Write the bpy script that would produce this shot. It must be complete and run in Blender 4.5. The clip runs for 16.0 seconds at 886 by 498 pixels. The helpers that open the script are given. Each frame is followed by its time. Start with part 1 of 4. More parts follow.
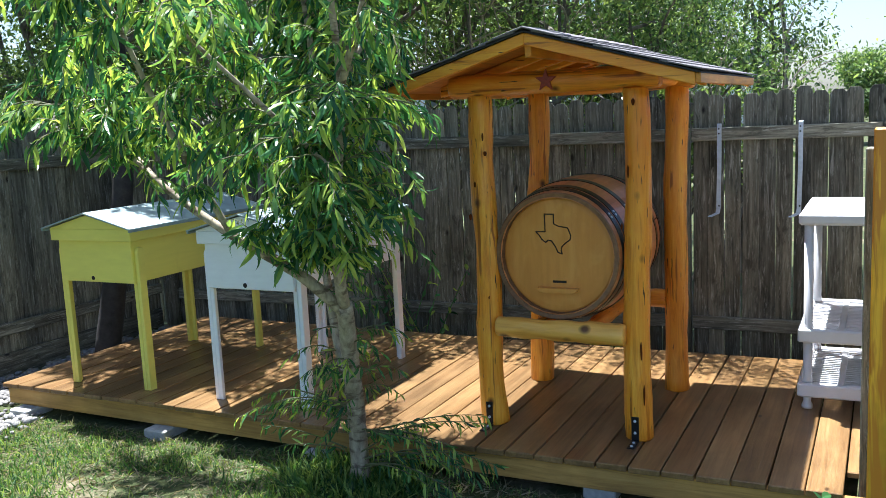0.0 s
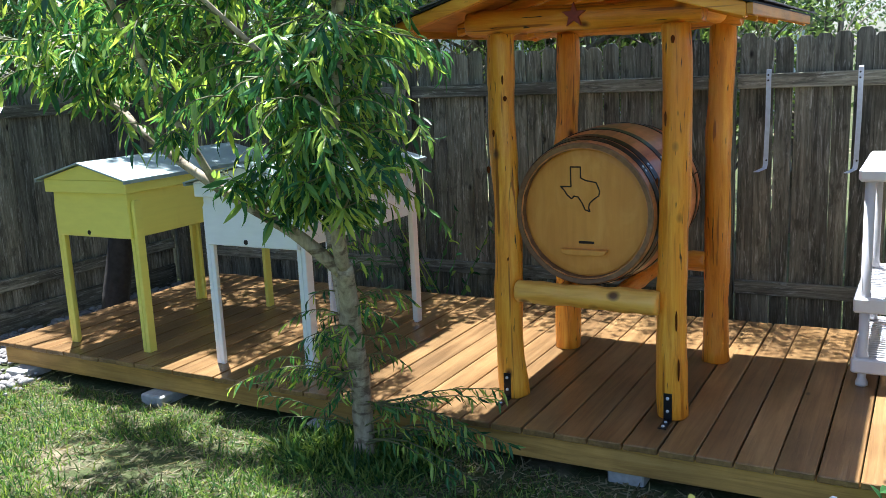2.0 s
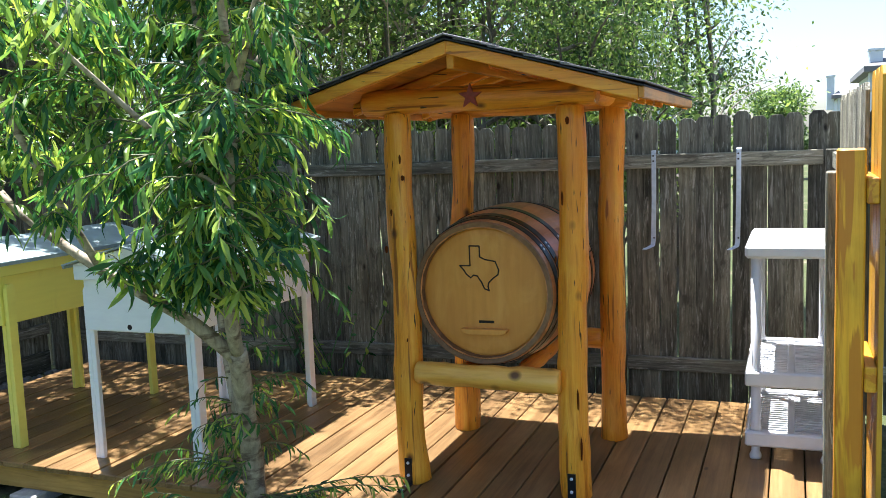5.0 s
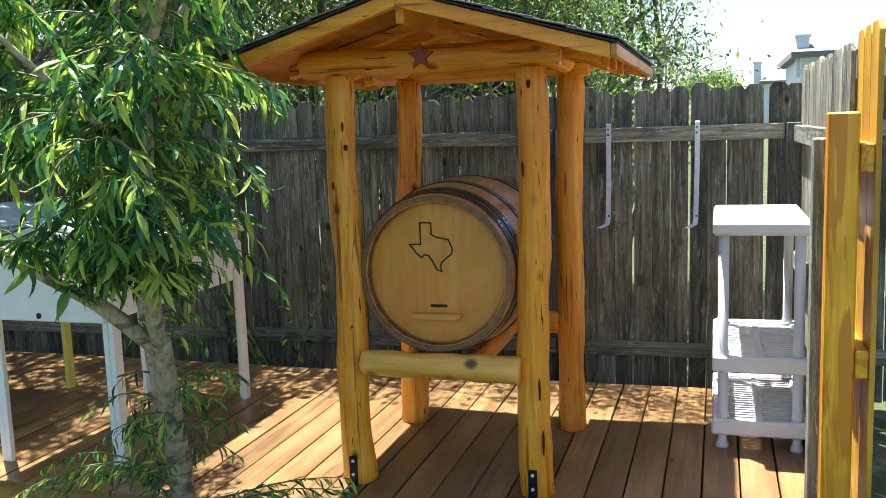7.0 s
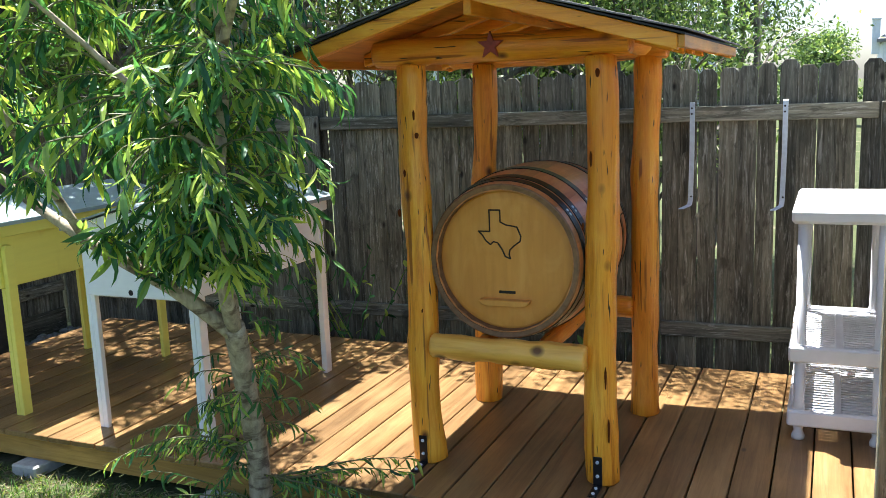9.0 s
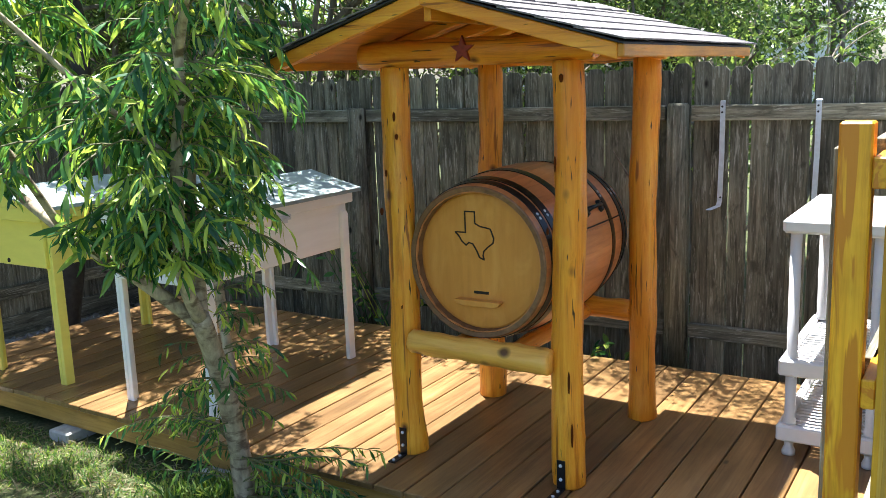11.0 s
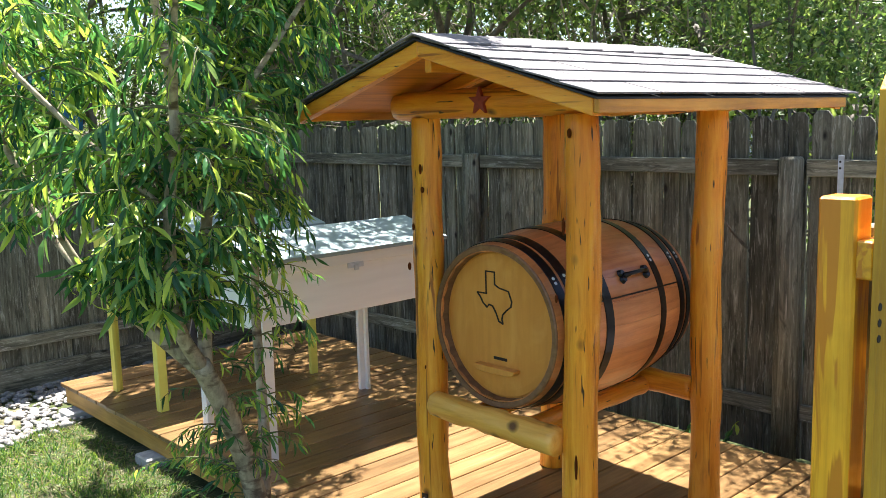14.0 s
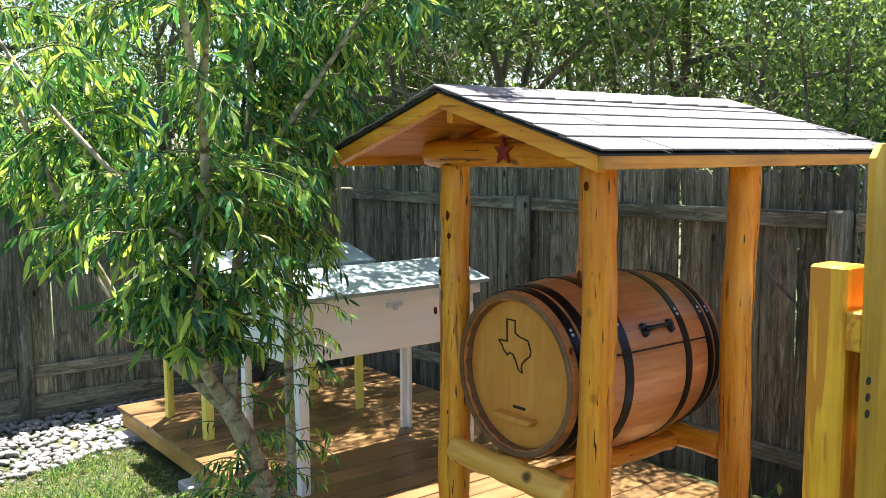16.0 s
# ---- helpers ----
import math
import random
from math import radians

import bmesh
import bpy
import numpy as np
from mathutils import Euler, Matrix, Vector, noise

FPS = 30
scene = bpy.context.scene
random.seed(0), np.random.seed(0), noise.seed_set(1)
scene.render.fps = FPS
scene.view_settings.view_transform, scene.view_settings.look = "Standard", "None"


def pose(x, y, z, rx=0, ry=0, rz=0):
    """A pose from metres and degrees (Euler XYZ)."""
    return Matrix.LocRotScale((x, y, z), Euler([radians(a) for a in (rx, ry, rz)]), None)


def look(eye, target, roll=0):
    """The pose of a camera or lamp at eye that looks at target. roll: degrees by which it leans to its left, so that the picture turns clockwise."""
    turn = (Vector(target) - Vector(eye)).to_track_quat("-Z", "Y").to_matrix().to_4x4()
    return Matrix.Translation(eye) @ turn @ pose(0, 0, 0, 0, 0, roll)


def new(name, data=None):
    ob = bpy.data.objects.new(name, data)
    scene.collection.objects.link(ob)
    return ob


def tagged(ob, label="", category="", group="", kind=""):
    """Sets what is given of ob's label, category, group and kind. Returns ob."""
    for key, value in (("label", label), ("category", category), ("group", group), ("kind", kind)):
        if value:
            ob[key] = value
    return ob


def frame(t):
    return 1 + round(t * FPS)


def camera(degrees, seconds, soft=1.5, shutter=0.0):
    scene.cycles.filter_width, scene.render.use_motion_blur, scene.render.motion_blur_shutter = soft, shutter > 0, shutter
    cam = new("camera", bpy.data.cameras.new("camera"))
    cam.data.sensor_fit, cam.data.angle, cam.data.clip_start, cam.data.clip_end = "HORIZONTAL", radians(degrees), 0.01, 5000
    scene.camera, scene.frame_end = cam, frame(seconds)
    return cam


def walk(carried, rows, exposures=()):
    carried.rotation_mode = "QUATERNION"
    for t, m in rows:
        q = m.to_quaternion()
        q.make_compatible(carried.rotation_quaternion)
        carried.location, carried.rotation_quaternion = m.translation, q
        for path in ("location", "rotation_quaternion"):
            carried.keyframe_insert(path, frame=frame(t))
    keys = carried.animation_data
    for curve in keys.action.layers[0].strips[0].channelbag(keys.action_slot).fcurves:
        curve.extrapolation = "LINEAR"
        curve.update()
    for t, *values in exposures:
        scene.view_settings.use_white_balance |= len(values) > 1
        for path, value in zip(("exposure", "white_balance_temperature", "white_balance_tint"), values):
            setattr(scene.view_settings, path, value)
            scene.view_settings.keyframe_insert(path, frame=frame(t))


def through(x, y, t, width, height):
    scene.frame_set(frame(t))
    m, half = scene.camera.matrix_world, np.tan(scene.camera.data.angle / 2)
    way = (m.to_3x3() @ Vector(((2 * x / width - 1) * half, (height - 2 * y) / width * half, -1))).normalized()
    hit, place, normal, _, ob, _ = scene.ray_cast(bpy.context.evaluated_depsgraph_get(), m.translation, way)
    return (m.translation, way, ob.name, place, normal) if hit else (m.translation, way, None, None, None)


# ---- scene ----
cam = camera(52.2, 16.0, soft=0.65)
METRES, EYE, TILT, LEAN, TURN = 3.08, 1.72, 0.0, 0.0, 26.2
ROWS = [
    (0.0, 0.0, 0.0, 0.0, -0.41, -8.56, 2.75),
    (0.5, 0.0132, 0.0278, -0.0037, 0.48, -8.98, 2.48),
    (1.0, 0.0121, 0.0723, -0.0062, -0.19, -9.42, 2.9),
    (1.5, 0.0152, 0.1066, -0.0163, -0.08, -9.77, 3.04),
    (2.0, 0.0311, 0.1319, -0.0211, 1.96, -11.25, 2.59),
    (2.5, 0.0276, 0.1505, -0.0252, -2.32, -10.86, 2.73),
    (3.0, 0.0235, 0.1401, -0.0151, -2.08, -8.95, 2.95),
    (3.5, 0.0222, 0.1332, -0.0085, -2.68, -7.3, 3.0),
    (4.0, 0.0197, 0.1303, -0.0109, -3.76, -6.54, 2.58),
    (6.5, 0.0132, 0.2386, -0.0382, -7.49, -7.16, 2.1),
    (7.0, 0.0081, 0.2658, -0.0425, -9.36, -7.73, 1.92),
    (7.5, -0.0073, 0.2852, -0.0447, -11.36, -8.17, 1.92),
    (8.0, -0.0137, 0.2883, -0.0419, -10.62, -8.98, 1.81),
    (8.5, -0.002, 0.2705, -0.0265, -6.96, -9.47, 1.99),
    (9.0, 0.0444, 0.2524, -0.0112, -3.11, -9.91, 2.26),
    (11.5, 0.2707, 0.259, 0.0099, 6.76, -11.14, 1.89),
    (12.0, 0.2984, 0.2901, 0.0084, 8.76, -11.32, 1.88),
    (12.5, 0.3644, 0.3105, 0.01, 12.92, -10.81, 1.83),
    (13.0, 0.4216, 0.3156, 0.0125, 16.3, -10.64, 1.4),
    (13.5, 0.4622, 0.3405, 0.0137, 18.76, -9.76, 1.7),
    (14.0, 0.4817, 0.3552, 0.0203, 20.29, -8.15, 1.55),
    (14.5, 0.508, 0.3736, 0.0242, 21.34, -7.52, 1.25),
    (15.0, 0.5323, 0.3824, 0.0272, 22.7, -7.25, 0.74),
    (15.5, 0.5473, 0.385, 0.0325, 24.1, -6.62, 0.39),
    (16.0, 0.5512, 0.3754, 0.0368, 25.75, -6.0, 0.32),
]
walk(cam, [(t, pose(0, 0, EYE, TILT, LEAN, TURN) @ pose(METRES * x, METRES * y, METRES * z, 90 + pitch, roll, yaw)) for t, x, y, z, yaw, pitch, roll in ROWS],
     exposures=((0.0, 1.78, 5550, 10), (4.0, 1.94, 5700, 10), (7.0, 2.05, 5850, 10), (9.0, 2.08, 5900, 10), (12.0, 2.19, 6100, 10), (16.0, 2.18, 6200, 10)))

# ---- world, sun, exposure ----
SUN_FROM = Vector((-0.36, 0.34, 1.62)).normalized()
world = bpy.data.worlds.new("sky")
world.use_nodes = True
scene.world = world
wn = world.node_tree.nodes
sky = wn.new("ShaderNodeTexSky")
sky.sky_type, sky.sun_disc = "NISHITA", False
sky.sun_elevation = math.asin(SUN_FROM.z)
sky.sun_rotation = math.atan2(SUN_FROM.x, SUN_FROM.y)
sky.dust_density, sky.air_density = 1.5, 1.0
wn["Background"].inputs["Strength"].default_value = 0.067
world.node_tree.links.new(sky.outputs["Color"], wn["Background"].inputs["Color"])
sun = new("sun", bpy.data.lights.new("sun", "SUN"))
sun.data.energy, sun.data.angle, sun.data.color = 5.0, radians(0.55), (1.0, 0.95, 0.86)
sun.matrix_world = look(SUN_FROM * 30, (0, 0, 0))


# ---- materials ----
def material(name, build, rough=0.7, metal=0.0, bump=0.0, spec=0.5):
    """A principled material; build(nodes, links, coord, add) returns colour socket and height socket."""
    m = bpy.data.materials.new(name)
    m.use_nodes = True
    nt = m.node_tree
    bsdf = nt.nodes["Principled BSDF"]
    bsdf.inputs["Roughness"].default_value, bsdf.inputs["Metallic"].default_value = rough, metal
    bsdf.inputs["Specular IOR Level"].default_value = spec
    tc, info = nt.nodes.new("ShaderNodeTexCoord"), nt.nodes.new("ShaderNodeObjectInfo")
    shift = nt.nodes.new("ShaderNodeVectorMath")
    shift.operation = "MULTIPLY_ADD"
    nt.links.new(info.outputs["Random"], shift.inputs[0])
    shift.inputs[1].default_value = (7.3, 11.7, 5.1)
    nt.links.new(tc.outputs["Object"], shift.inputs[2])
    kit = Kit(nt, shift.outputs[0], info.outputs["Random"])
    colour, height = build(kit)
    nt.links.new(colour, bsdf.inputs["Base Color"])
    if height is not None and bump:
        b = nt.nodes.new("ShaderNodeBump")
        b.inputs["Strength"].default_value, b.inputs["Distance"].default_value = 0.7, bump
        nt.links.new(height, b.inputs["Height"])
        nt.links.new(b.outputs["Normal"], bsdf.inputs["Normal"])
    return m


class Kit:
    def __init__(self, nt, coord, rnd):
        self.nt, self.coord, self.rnd = nt, coord, rnd

    def noise(self, scale, stretch=(1, 1, 1), detail=4, rough=0.6, distort=0.0):
        mp = self.nt.nodes.new("ShaderNodeMapping")
        mp.inputs["Scale"].default_value = stretch
        self.nt.links.new(self.coord, mp.inputs["Vector"])
        n = self.nt.nodes.new("ShaderNodeTexNoise")
        n.inputs["Scale"].default_value, n.inputs["Detail"].default_value = scale, detail
        n.inputs["Roughness"].default_value, n.inputs["Distortion"].default_value = rough, distort
        self.nt.links.new(mp.outputs[0], n.inputs["Vector"])
        return n.outputs["Fac"]

    def spots(self, scale, stretch=(1, 1, 1)):
        mp = self.nt.nodes.new("ShaderNodeMapping")
        mp.inputs["Scale"].default_value = stretch
        self.nt.links.new(self.coord, mp.inputs["Vector"])
        n = self.nt.nodes.new("ShaderNodeTexVoronoi")
        n.inputs["Scale"].default_value = scale
        self.nt.links.new(mp.outputs[0], n.inputs["Vector"])
        return n.outputs["Distance"]

    def ramp(self, fac, *stops):
        r = self.nt.nodes.new("ShaderNodeValToRGB")
        el = r.color_ramp.elements
        while len(el) < len(stops):
            el.new(0.5)
        for e, (p, c) in zip(el, stops):
            e.position, e.color = p, (*c, 1) if isinstance(c, tuple) else (c, c, c, 1)
        self.nt.links.new(fac, r.inputs["Fac"])
        return r.outputs["Color"]

    def mix(self, fac, a, b, blend="MIX"):
        m = self.nt.nodes.new("ShaderNodeMix")
        m.data_type, m.blend_type = "RGBA", blend
        for sock, v in ((m.inputs["Factor"], fac), (m.inputs["A"], a), (m.inputs["B"], b)):
            if isinstance(v, tuple):
                sock.default_value = (*v, 1)
            elif isinstance(v, (int, float)):
                sock.default_value = v
            else:
                self.nt.links.new(v, sock)
        return m.outputs["Result"]

    def vary(self, colour, low, high):
        """Each piece a little lighter or darker."""
        return self.mix(1.0, colour, self.ramp(self.rnd, (0.0, low), (1.0, high)), "MULTIPLY")


def along(axis, long=0.12):
    return tuple(long if a == axis else 1.0 for a in "xyz")


def log_wood(name, axis):
    """Peeled cedar under amber stain: long grain, checks, and many small dark knots."""
    def build(k):
        grain = k.noise(34, along(axis, 0.06), 7, 0.72, 0.9)
        base = k.ramp(grain, (0.30, (0.50, 0.145, 0.007)), (0.48, (0.85, 0.345, 0.020)), (0.70, (0.98, 0.52, 0.055)))
        base = k.vary(base, (0.86, 0.74, 0.62), (1.0, 1.04, 1.1))
        blotch = k.noise(3.4, along(axis, 0.4), 4, 0.6, 0.8)
        base = k.mix(k.ramp(blotch, (0.46, 0.0), (0.70, 0.6)), base, (0.70, 0.19, 0.010))
        check = k.ramp(k.noise(44, along(axis, 0.035), 2, 0.5), (0.63, 0.0), (0.68, 0.8))
        base = k.mix(check, base, (0.24, 0.055, 0.008))
        nick = k.ramp(k.noise(88, along(axis, 0.13), 1, 0.4), (0.715, 0.0), (0.75, 1.0))
        base = k.mix(nick, base, (0.045, 0.015, 0.006))
        knots = k.ramp(k.spots(6.0, along(axis, 0.7)), (0.035, 1.0), (0.07, 0.65), (0.13, 0.0))
        base = k.mix(knots, base, (0.12, 0.032, 0.008))
        height = k.mix(nick, grain, (0.0, 0.0, 0.0))
        return base, height
    return material(name, build, 0.36, 0, 0.006)


def pale_log(name, axis):
    """Pale peeled log with round dark knots."""
    def build(k):
        grain = k.noise(26, along(axis, 0.08), 6, 0.65, 0.6)
        base = k.ramp(grain, (0.28, (0.62, 0.27, 0.035)), (0.5, (0.80, 0.41, 0.07)), (0.78, (0.90, 0.54, 0.14)))
        base = k.mix(k.ramp(k.spots(9.0, along(axis, 0.8)), (0.12, 0.95), (0.19, 0.55), (0.26, 0.0)), base, (0.10, 0.035, 0.012))
        return base, grain
    return material(name, build, 0.4, 0, 0.004)


def plank_wood(name, axis, dark, mid, light, rough=0.5, low=0.8, high=1.1, bump=0.003, patch=None):
    def build(k):
        grain = k.noise(30, along(axis, 0.05), 6, 0.7, 0.8)
        base = k.ramp(grain, (0.28, dark), (0.5, mid), (0.78, light))
        stain = k.ramp(k.noise(2.6, along(axis, 0.6), 5), (0.38, 0.62), (0.66, 1.1))
        base = k.mix(1.0, base, stain, "MULTIPLY")
        knots = k.ramp(k.spots(4.2, along(axis, 0.45)), (0.025, 1.0), (0.055, 0.0))
        base = k.mix(knots, base, tuple(c * 0.3 for c in dark))
        if patch:
            worn = k.noise(11, along(axis, 0.12), 3, 0.5, 1.4)
            base = k.mix(k.ramp(worn, (0.48, 0.0), (0.515, 0.85)), base, patch)
        return k.vary(base, low, high), grain
    return material(name, build, rough, 0, bump)


def old_wood(name, axis, tint=1.0):
    def build(k):
        grain = k.noise(42, along(axis, 0.045), 7, 0.75, 0.7)
        base = k.ramp(grain, (0.30, (0.045 * tint, 0.041 * tint, 0.032 * tint)), (0.5, (0.205 * tint, 0.192 * tint, 0.145 * tint)),
                      (0.74, (0.43 * tint, 0.40 * tint, 0.315 * tint)))
        blotch = k.noise(3.5, along(axis, 0.35), 5, 0.65)
        base = k.mix(1.0, base, k.ramp(blotch, (0.3, 0.38), (0.7, 1.2)), "MULTIPLY")
        flakes = k.ramp(k.noise(60, along(axis, 0.09), 6, 0.75, 0.7), (0.54, 0.0), (0.68, 0.6))
        base = k.mix(flakes, base, (0.62 * tint, 0.60 * tint, 0.53 * tint))
        stain = k.ramp(k.noise(16, along(axis, 0.3), 4, 0.7, 0.6), (0.54, 0.0), (0.66, 0.7))
        base = k.mix(stain, base, (0.050 * tint, 0.046 * tint, 0.034 * tint))
        knots = k.ramp(k.spots(5.5, along(axis, 0.5)), (0.04, 1.0), (0.09, 0.0))
        base = k.mix(knots, base, (0.022, 0.018, 0.015))
        return k.vary(base, (0.62, 0.64, 0.66), (1.2, 1.18, 1.12)), grain
    return material(name, build, 0.85, 0, 0.005, 0.25)


def plain(name, colour, rough=0.6, metal=0.0, spread=0.12, scale=18, bump=0.0008, spec=0.5):
    def build(k):
        n = k.noise(scale, (1, 1, 1), 5, 0.65)
        lo, hi = tuple(c * (1 - spread) for c in colour), tuple(min(1, c * (1 + spread)) for c in colour)
        base = k.ramp(n, (0.3, lo), (0.7, hi))
        big = k.ramp(k.noise(2.1, (1, 1, 1), 3), (0.3, 1 - spread), (0.7, 1.0))
        return k.mix(1.0, base, big, "MULTIPLY"), n
    return material(name, build, rough, metal, bump, spec)


def painted(name, colour, grime):
    def build(k):
        grain = k.noise(30, (0.3, 0.08, 1.0), 5, 0.6)
        base = k.ramp(grain, (0.3, tuple(c * 0.93 for c in colour)), (0.7, colour))
        dirt = k.ramp(k.noise(5, (1, 1, 0.35), 5, 0.7), (0.58, 0.0), (0.85, 0.45))
        return k.mix(dirt, base, grime), grain
    return material(name, build, 0.45, 0, 0.0015)


def leaf_material(name, deep, mid, light, through, gloss=0.42):
    m = bpy.data.materials.new(name)
    m.use_nodes = True
    nt = m.node_tree
    bsdf, out = nt.nodes["Principled BSDF"], nt.nodes["Material Output"]
    bsdf.inputs["Roughness"].default_value = gloss
    geo, info = nt.nodes.new("ShaderNodeNewGeometry"), nt.nodes.new("ShaderNodeObjectInfo")
    add = nt.nodes.new("ShaderNodeMath")
    add.operation = "ADD"
    frac = nt.nodes.new("ShaderNodeMath")
    frac.operation = "FRACT"
    nt.links.new(geo.outputs["Random Per Island"], add.inputs[0])
    nt.links.new(info.outputs["Random"], add.inputs[1])
    nt.links.new(add.outputs[0], frac.inputs[0])
    k = Kit(nt, None, frac.outputs[0])
    col = k.ramp(frac.outputs[0], (0.0, deep), (0.5, mid), (1.0, light))
    nt.links.new(col, bsdf.inputs["Base Color"])
    tr = nt.nodes.new("ShaderNodeBsdfTranslucent")
    tint = k.mix(1.0, col, through, "MULTIPLY")
    nt.links.new(tint, tr.inputs["Color"])
    mx = nt.nodes.new("ShaderNodeMixShader")
    mx.inputs["Fac"].default_value = 0.52
    nt.links.new(bsdf.outputs[0], mx.inputs[1])
    nt.links.new(tr.outputs[0], mx.inputs[2])
    nt.links.new(mx.outputs[0], out.inputs["Surface"])
    return m


PALE_LOG = pale_log("pale_log", "x")
LOG = {a: log_wood("stained_log_" + a, a) for a in "xyz"}
TIMBER = {a: plank_wood("stained_timber_" + a, a, (0.52, 0.17, 0.012), (0.80, 0.32, 0.022), (0.92, 0.44, 0.05), 0.42, 0.9, 1.08) for a in "xyz"}
SHEATHING = plank_wood("roof_sheathing", "y", (0.30, 0.085, 0.008), (0.52, 0.175, 0.015), (0.66, 0.27, 0.03), 0.55, 0.8, 1.1)
YELLOW_PINE = {a: plank_wood("yellow_pine_" + a, a, (0.52, 0.20, 0.010), (0.80, 0.38, 0.018), (0.90, 0.50, 0.040), 0.40, 0.92, 1.06, 0.003, (0.50, 0.165, 0.012)) for a in "xyz"}
PICKET_PINE = plank_wood("picket_pine", "z", (0.56, 0.25, 0.012), (0.73, 0.375, 0.022), (0.82, 0.48, 0.045), 0.5)
DECKING = {a: plank_wood("deck_stain_" + a, a, (0.17, 0.088, 0.032), (0.285, 0.162, 0.064), (0.42, 0.262, 0.115), 0.32, (0.74, 0.73, 0.72), (1.12, 1.12, 1.06)) for a in "xyz"}
RIM = plank_wood("rim_pine", "x", (0.25, 0.13, 0.03), (0.46, 0.255, 0.06), (0.58, 0.37, 0.115), 0.6)
GREY = {a: old_wood("weathered_wood_" + a, a) for a in "xyz"}
# Left fence: weathered wood a touch darker, with its shade in the tint.
DIM_GREY = {a: old_wood("dim_weathered_wood_" + a, a, 0.95) for a in "yz"}
RAIL_GREY = old_wood("weathered_rail", "x", 1.3)
# Side fence: the weathered wood in a lighter tint.
GREY_PALE = {a: old_wood("pale_weathered_wood_" + a, a, 1.3) for a in "xyz"}
OAK = plank_wood("barrel_oak", "y", (0.50, 0.165, 0.05), (0.68, 0.26, 0.085), (0.78, 0.36, 0.14), 0.30, 0.94, 1.05, 0.0015)
HEAD = material("barrel_head_oak", lambda k: (k.mix(k.ramp(k.noise(7, (1, 1, 0.6), 5, 0.6, 1.2), (0.45, 0.0), (0.72, 0.55)), k.mix(k.ramp(k.noise(46, (1, 1, 0.1), 5, 0.6), (0.42, 0.0), (0.70, 0.4)),
                k.ramp(k.noise(2.6, (1, 1, 1), 3), (0.3, (0.60, 0.235, 0.038)), (0.7, (0.72, 0.31, 0.055))), (0.52, 0.185, 0.03)), (0.80, 0.40, 0.10)), k.noise(50, (1, 1, 0.15))), 0.42, 0, 0.001)
RIM_OAK = plank_wood("barrel_chime", "y", (0.20, 0.09, 0.04), (0.33, 0.155, 0.068), (0.44, 0.23, 0.115), 0.5)
IRON = plain("black_iron", (0.022, 0.022, 0.026), 0.3, 0.6, 0.3, 30)
DARK = plain("burnt_line", (0.02, 0.012, 0.008), 0.8)
KNOT = plain("dark_knot", (0.10, 0.026, 0.006), 0.9, 0.0, 0.12, 18, 0.0008, 0.1)
RED = plain("red_rust_paint", (0.30, 0.035, 0.022), 0.5, 0.0, 0.3, 40)
STEEL = plain("galvanised_steel", (0.66, 0.71, 0.78), 0.5, 0.25, 0.12, 40)
YELLOW = painted("yellow_paint", (0.84, 0.75, 0.15), (0.50, 0.40, 0.10))
WHITE = painted("white_paint", (0.88, 0.89, 0.90), (0.74, 0.73, 0.71))
SHEET = plain("hive_roof_metal", (0.34, 0.41, 0.42), 0.42, 0.15, 0.18, 6)
PLASTIC = plain("grey_white_plastic", (0.76, 0.75, 0.77), 0.42, 0.0, 0.06, 9)
SHINGLE = material("asphalt_shingle", lambda k: (k.vary(k.mix(1.0, k.ramp(k.noise(220, (1, 1, 1), 2), (0.35, (0.105, 0.091, 0.092)), (0.65, (0.215, 0.192, 0.197))),
                   k.ramp(k.noise(9), (0.3, 0.8), (0.7, 1.1)), "MULTIPLY"), 0.88, 1.1), k.noise(260)), 0.75, 0, 0.002)
FELT = plain("black_felt_edge", (0.018, 0.017, 0.018), 0.8)
CONCRETE = plain("concrete", (0.42, 0.41, 0.39), 0.9, 0, 0.2, 25, 0.004)
ROCK = material("river_rock", lambda k: (k.vary(k.mix(1.0, k.ramp(k.noise(30, (1, 1, 1), 5), (0.3, (0.22, 0.20, 0.185)), (0.7, (0.46, 0.43, 0.405))),
                k.ramp(k.noise(5), (0.3, 0.75), (0.7, 1.1)), "MULTIPLY"), 0.55, 1.25), k.noise(60)), 0.8, 0, 0.003)
BARK = material("peach_bark", lambda k: (k.mix(k.ramp(k.noise(9, (1, 1, 3.0), 4), (0.52, 0.0), (0.62, 0.85)), k.ramp(k.noise(40, (1, 1, 0.4), 5), (0.3, (0.20, 0.155, 0.105)),
                (0.7, (0.50, 0.42, 0.30))), (0.10, 0.065, 0.042)), k.noise(38, (1, 1, 0.6))), 0.85, 0, 0.006)
OLD_BARK = material("dark_bark", lambda k: (k.ramp(k.noise(22, (1, 1, 0.25), 5), (0.3, (0.06, 0.05, 0.042)), (0.7, (0.22, 0.19, 0.16))), k.noise(30, (1, 1, 0.3))), 0.9, 0, 0.01)
# Bark for the corner trunk, darkened to stand for the shade on it.
SHADED_BARK = plain("shaded_bark", (0.045, 0.038, 0.032), 0.95, 0, 0.4, 20, 0.008)
PALE_BARK = plain("pale_grey_bark", (0.40, 0.34, 0.26), 0.85, 0, 0.35, 22, 0.004)
TWIG = plain("green_brown_twig", (0.12, 0.12, 0.045), 0.7)
LEAF = leaf_material("peach_leaf", (0.024, 0.085, 0.042), (0.098, 0.255, 0.080), (0.56, 0.67, 0.125), (1.0, 1.0, 0.58), 0.24)
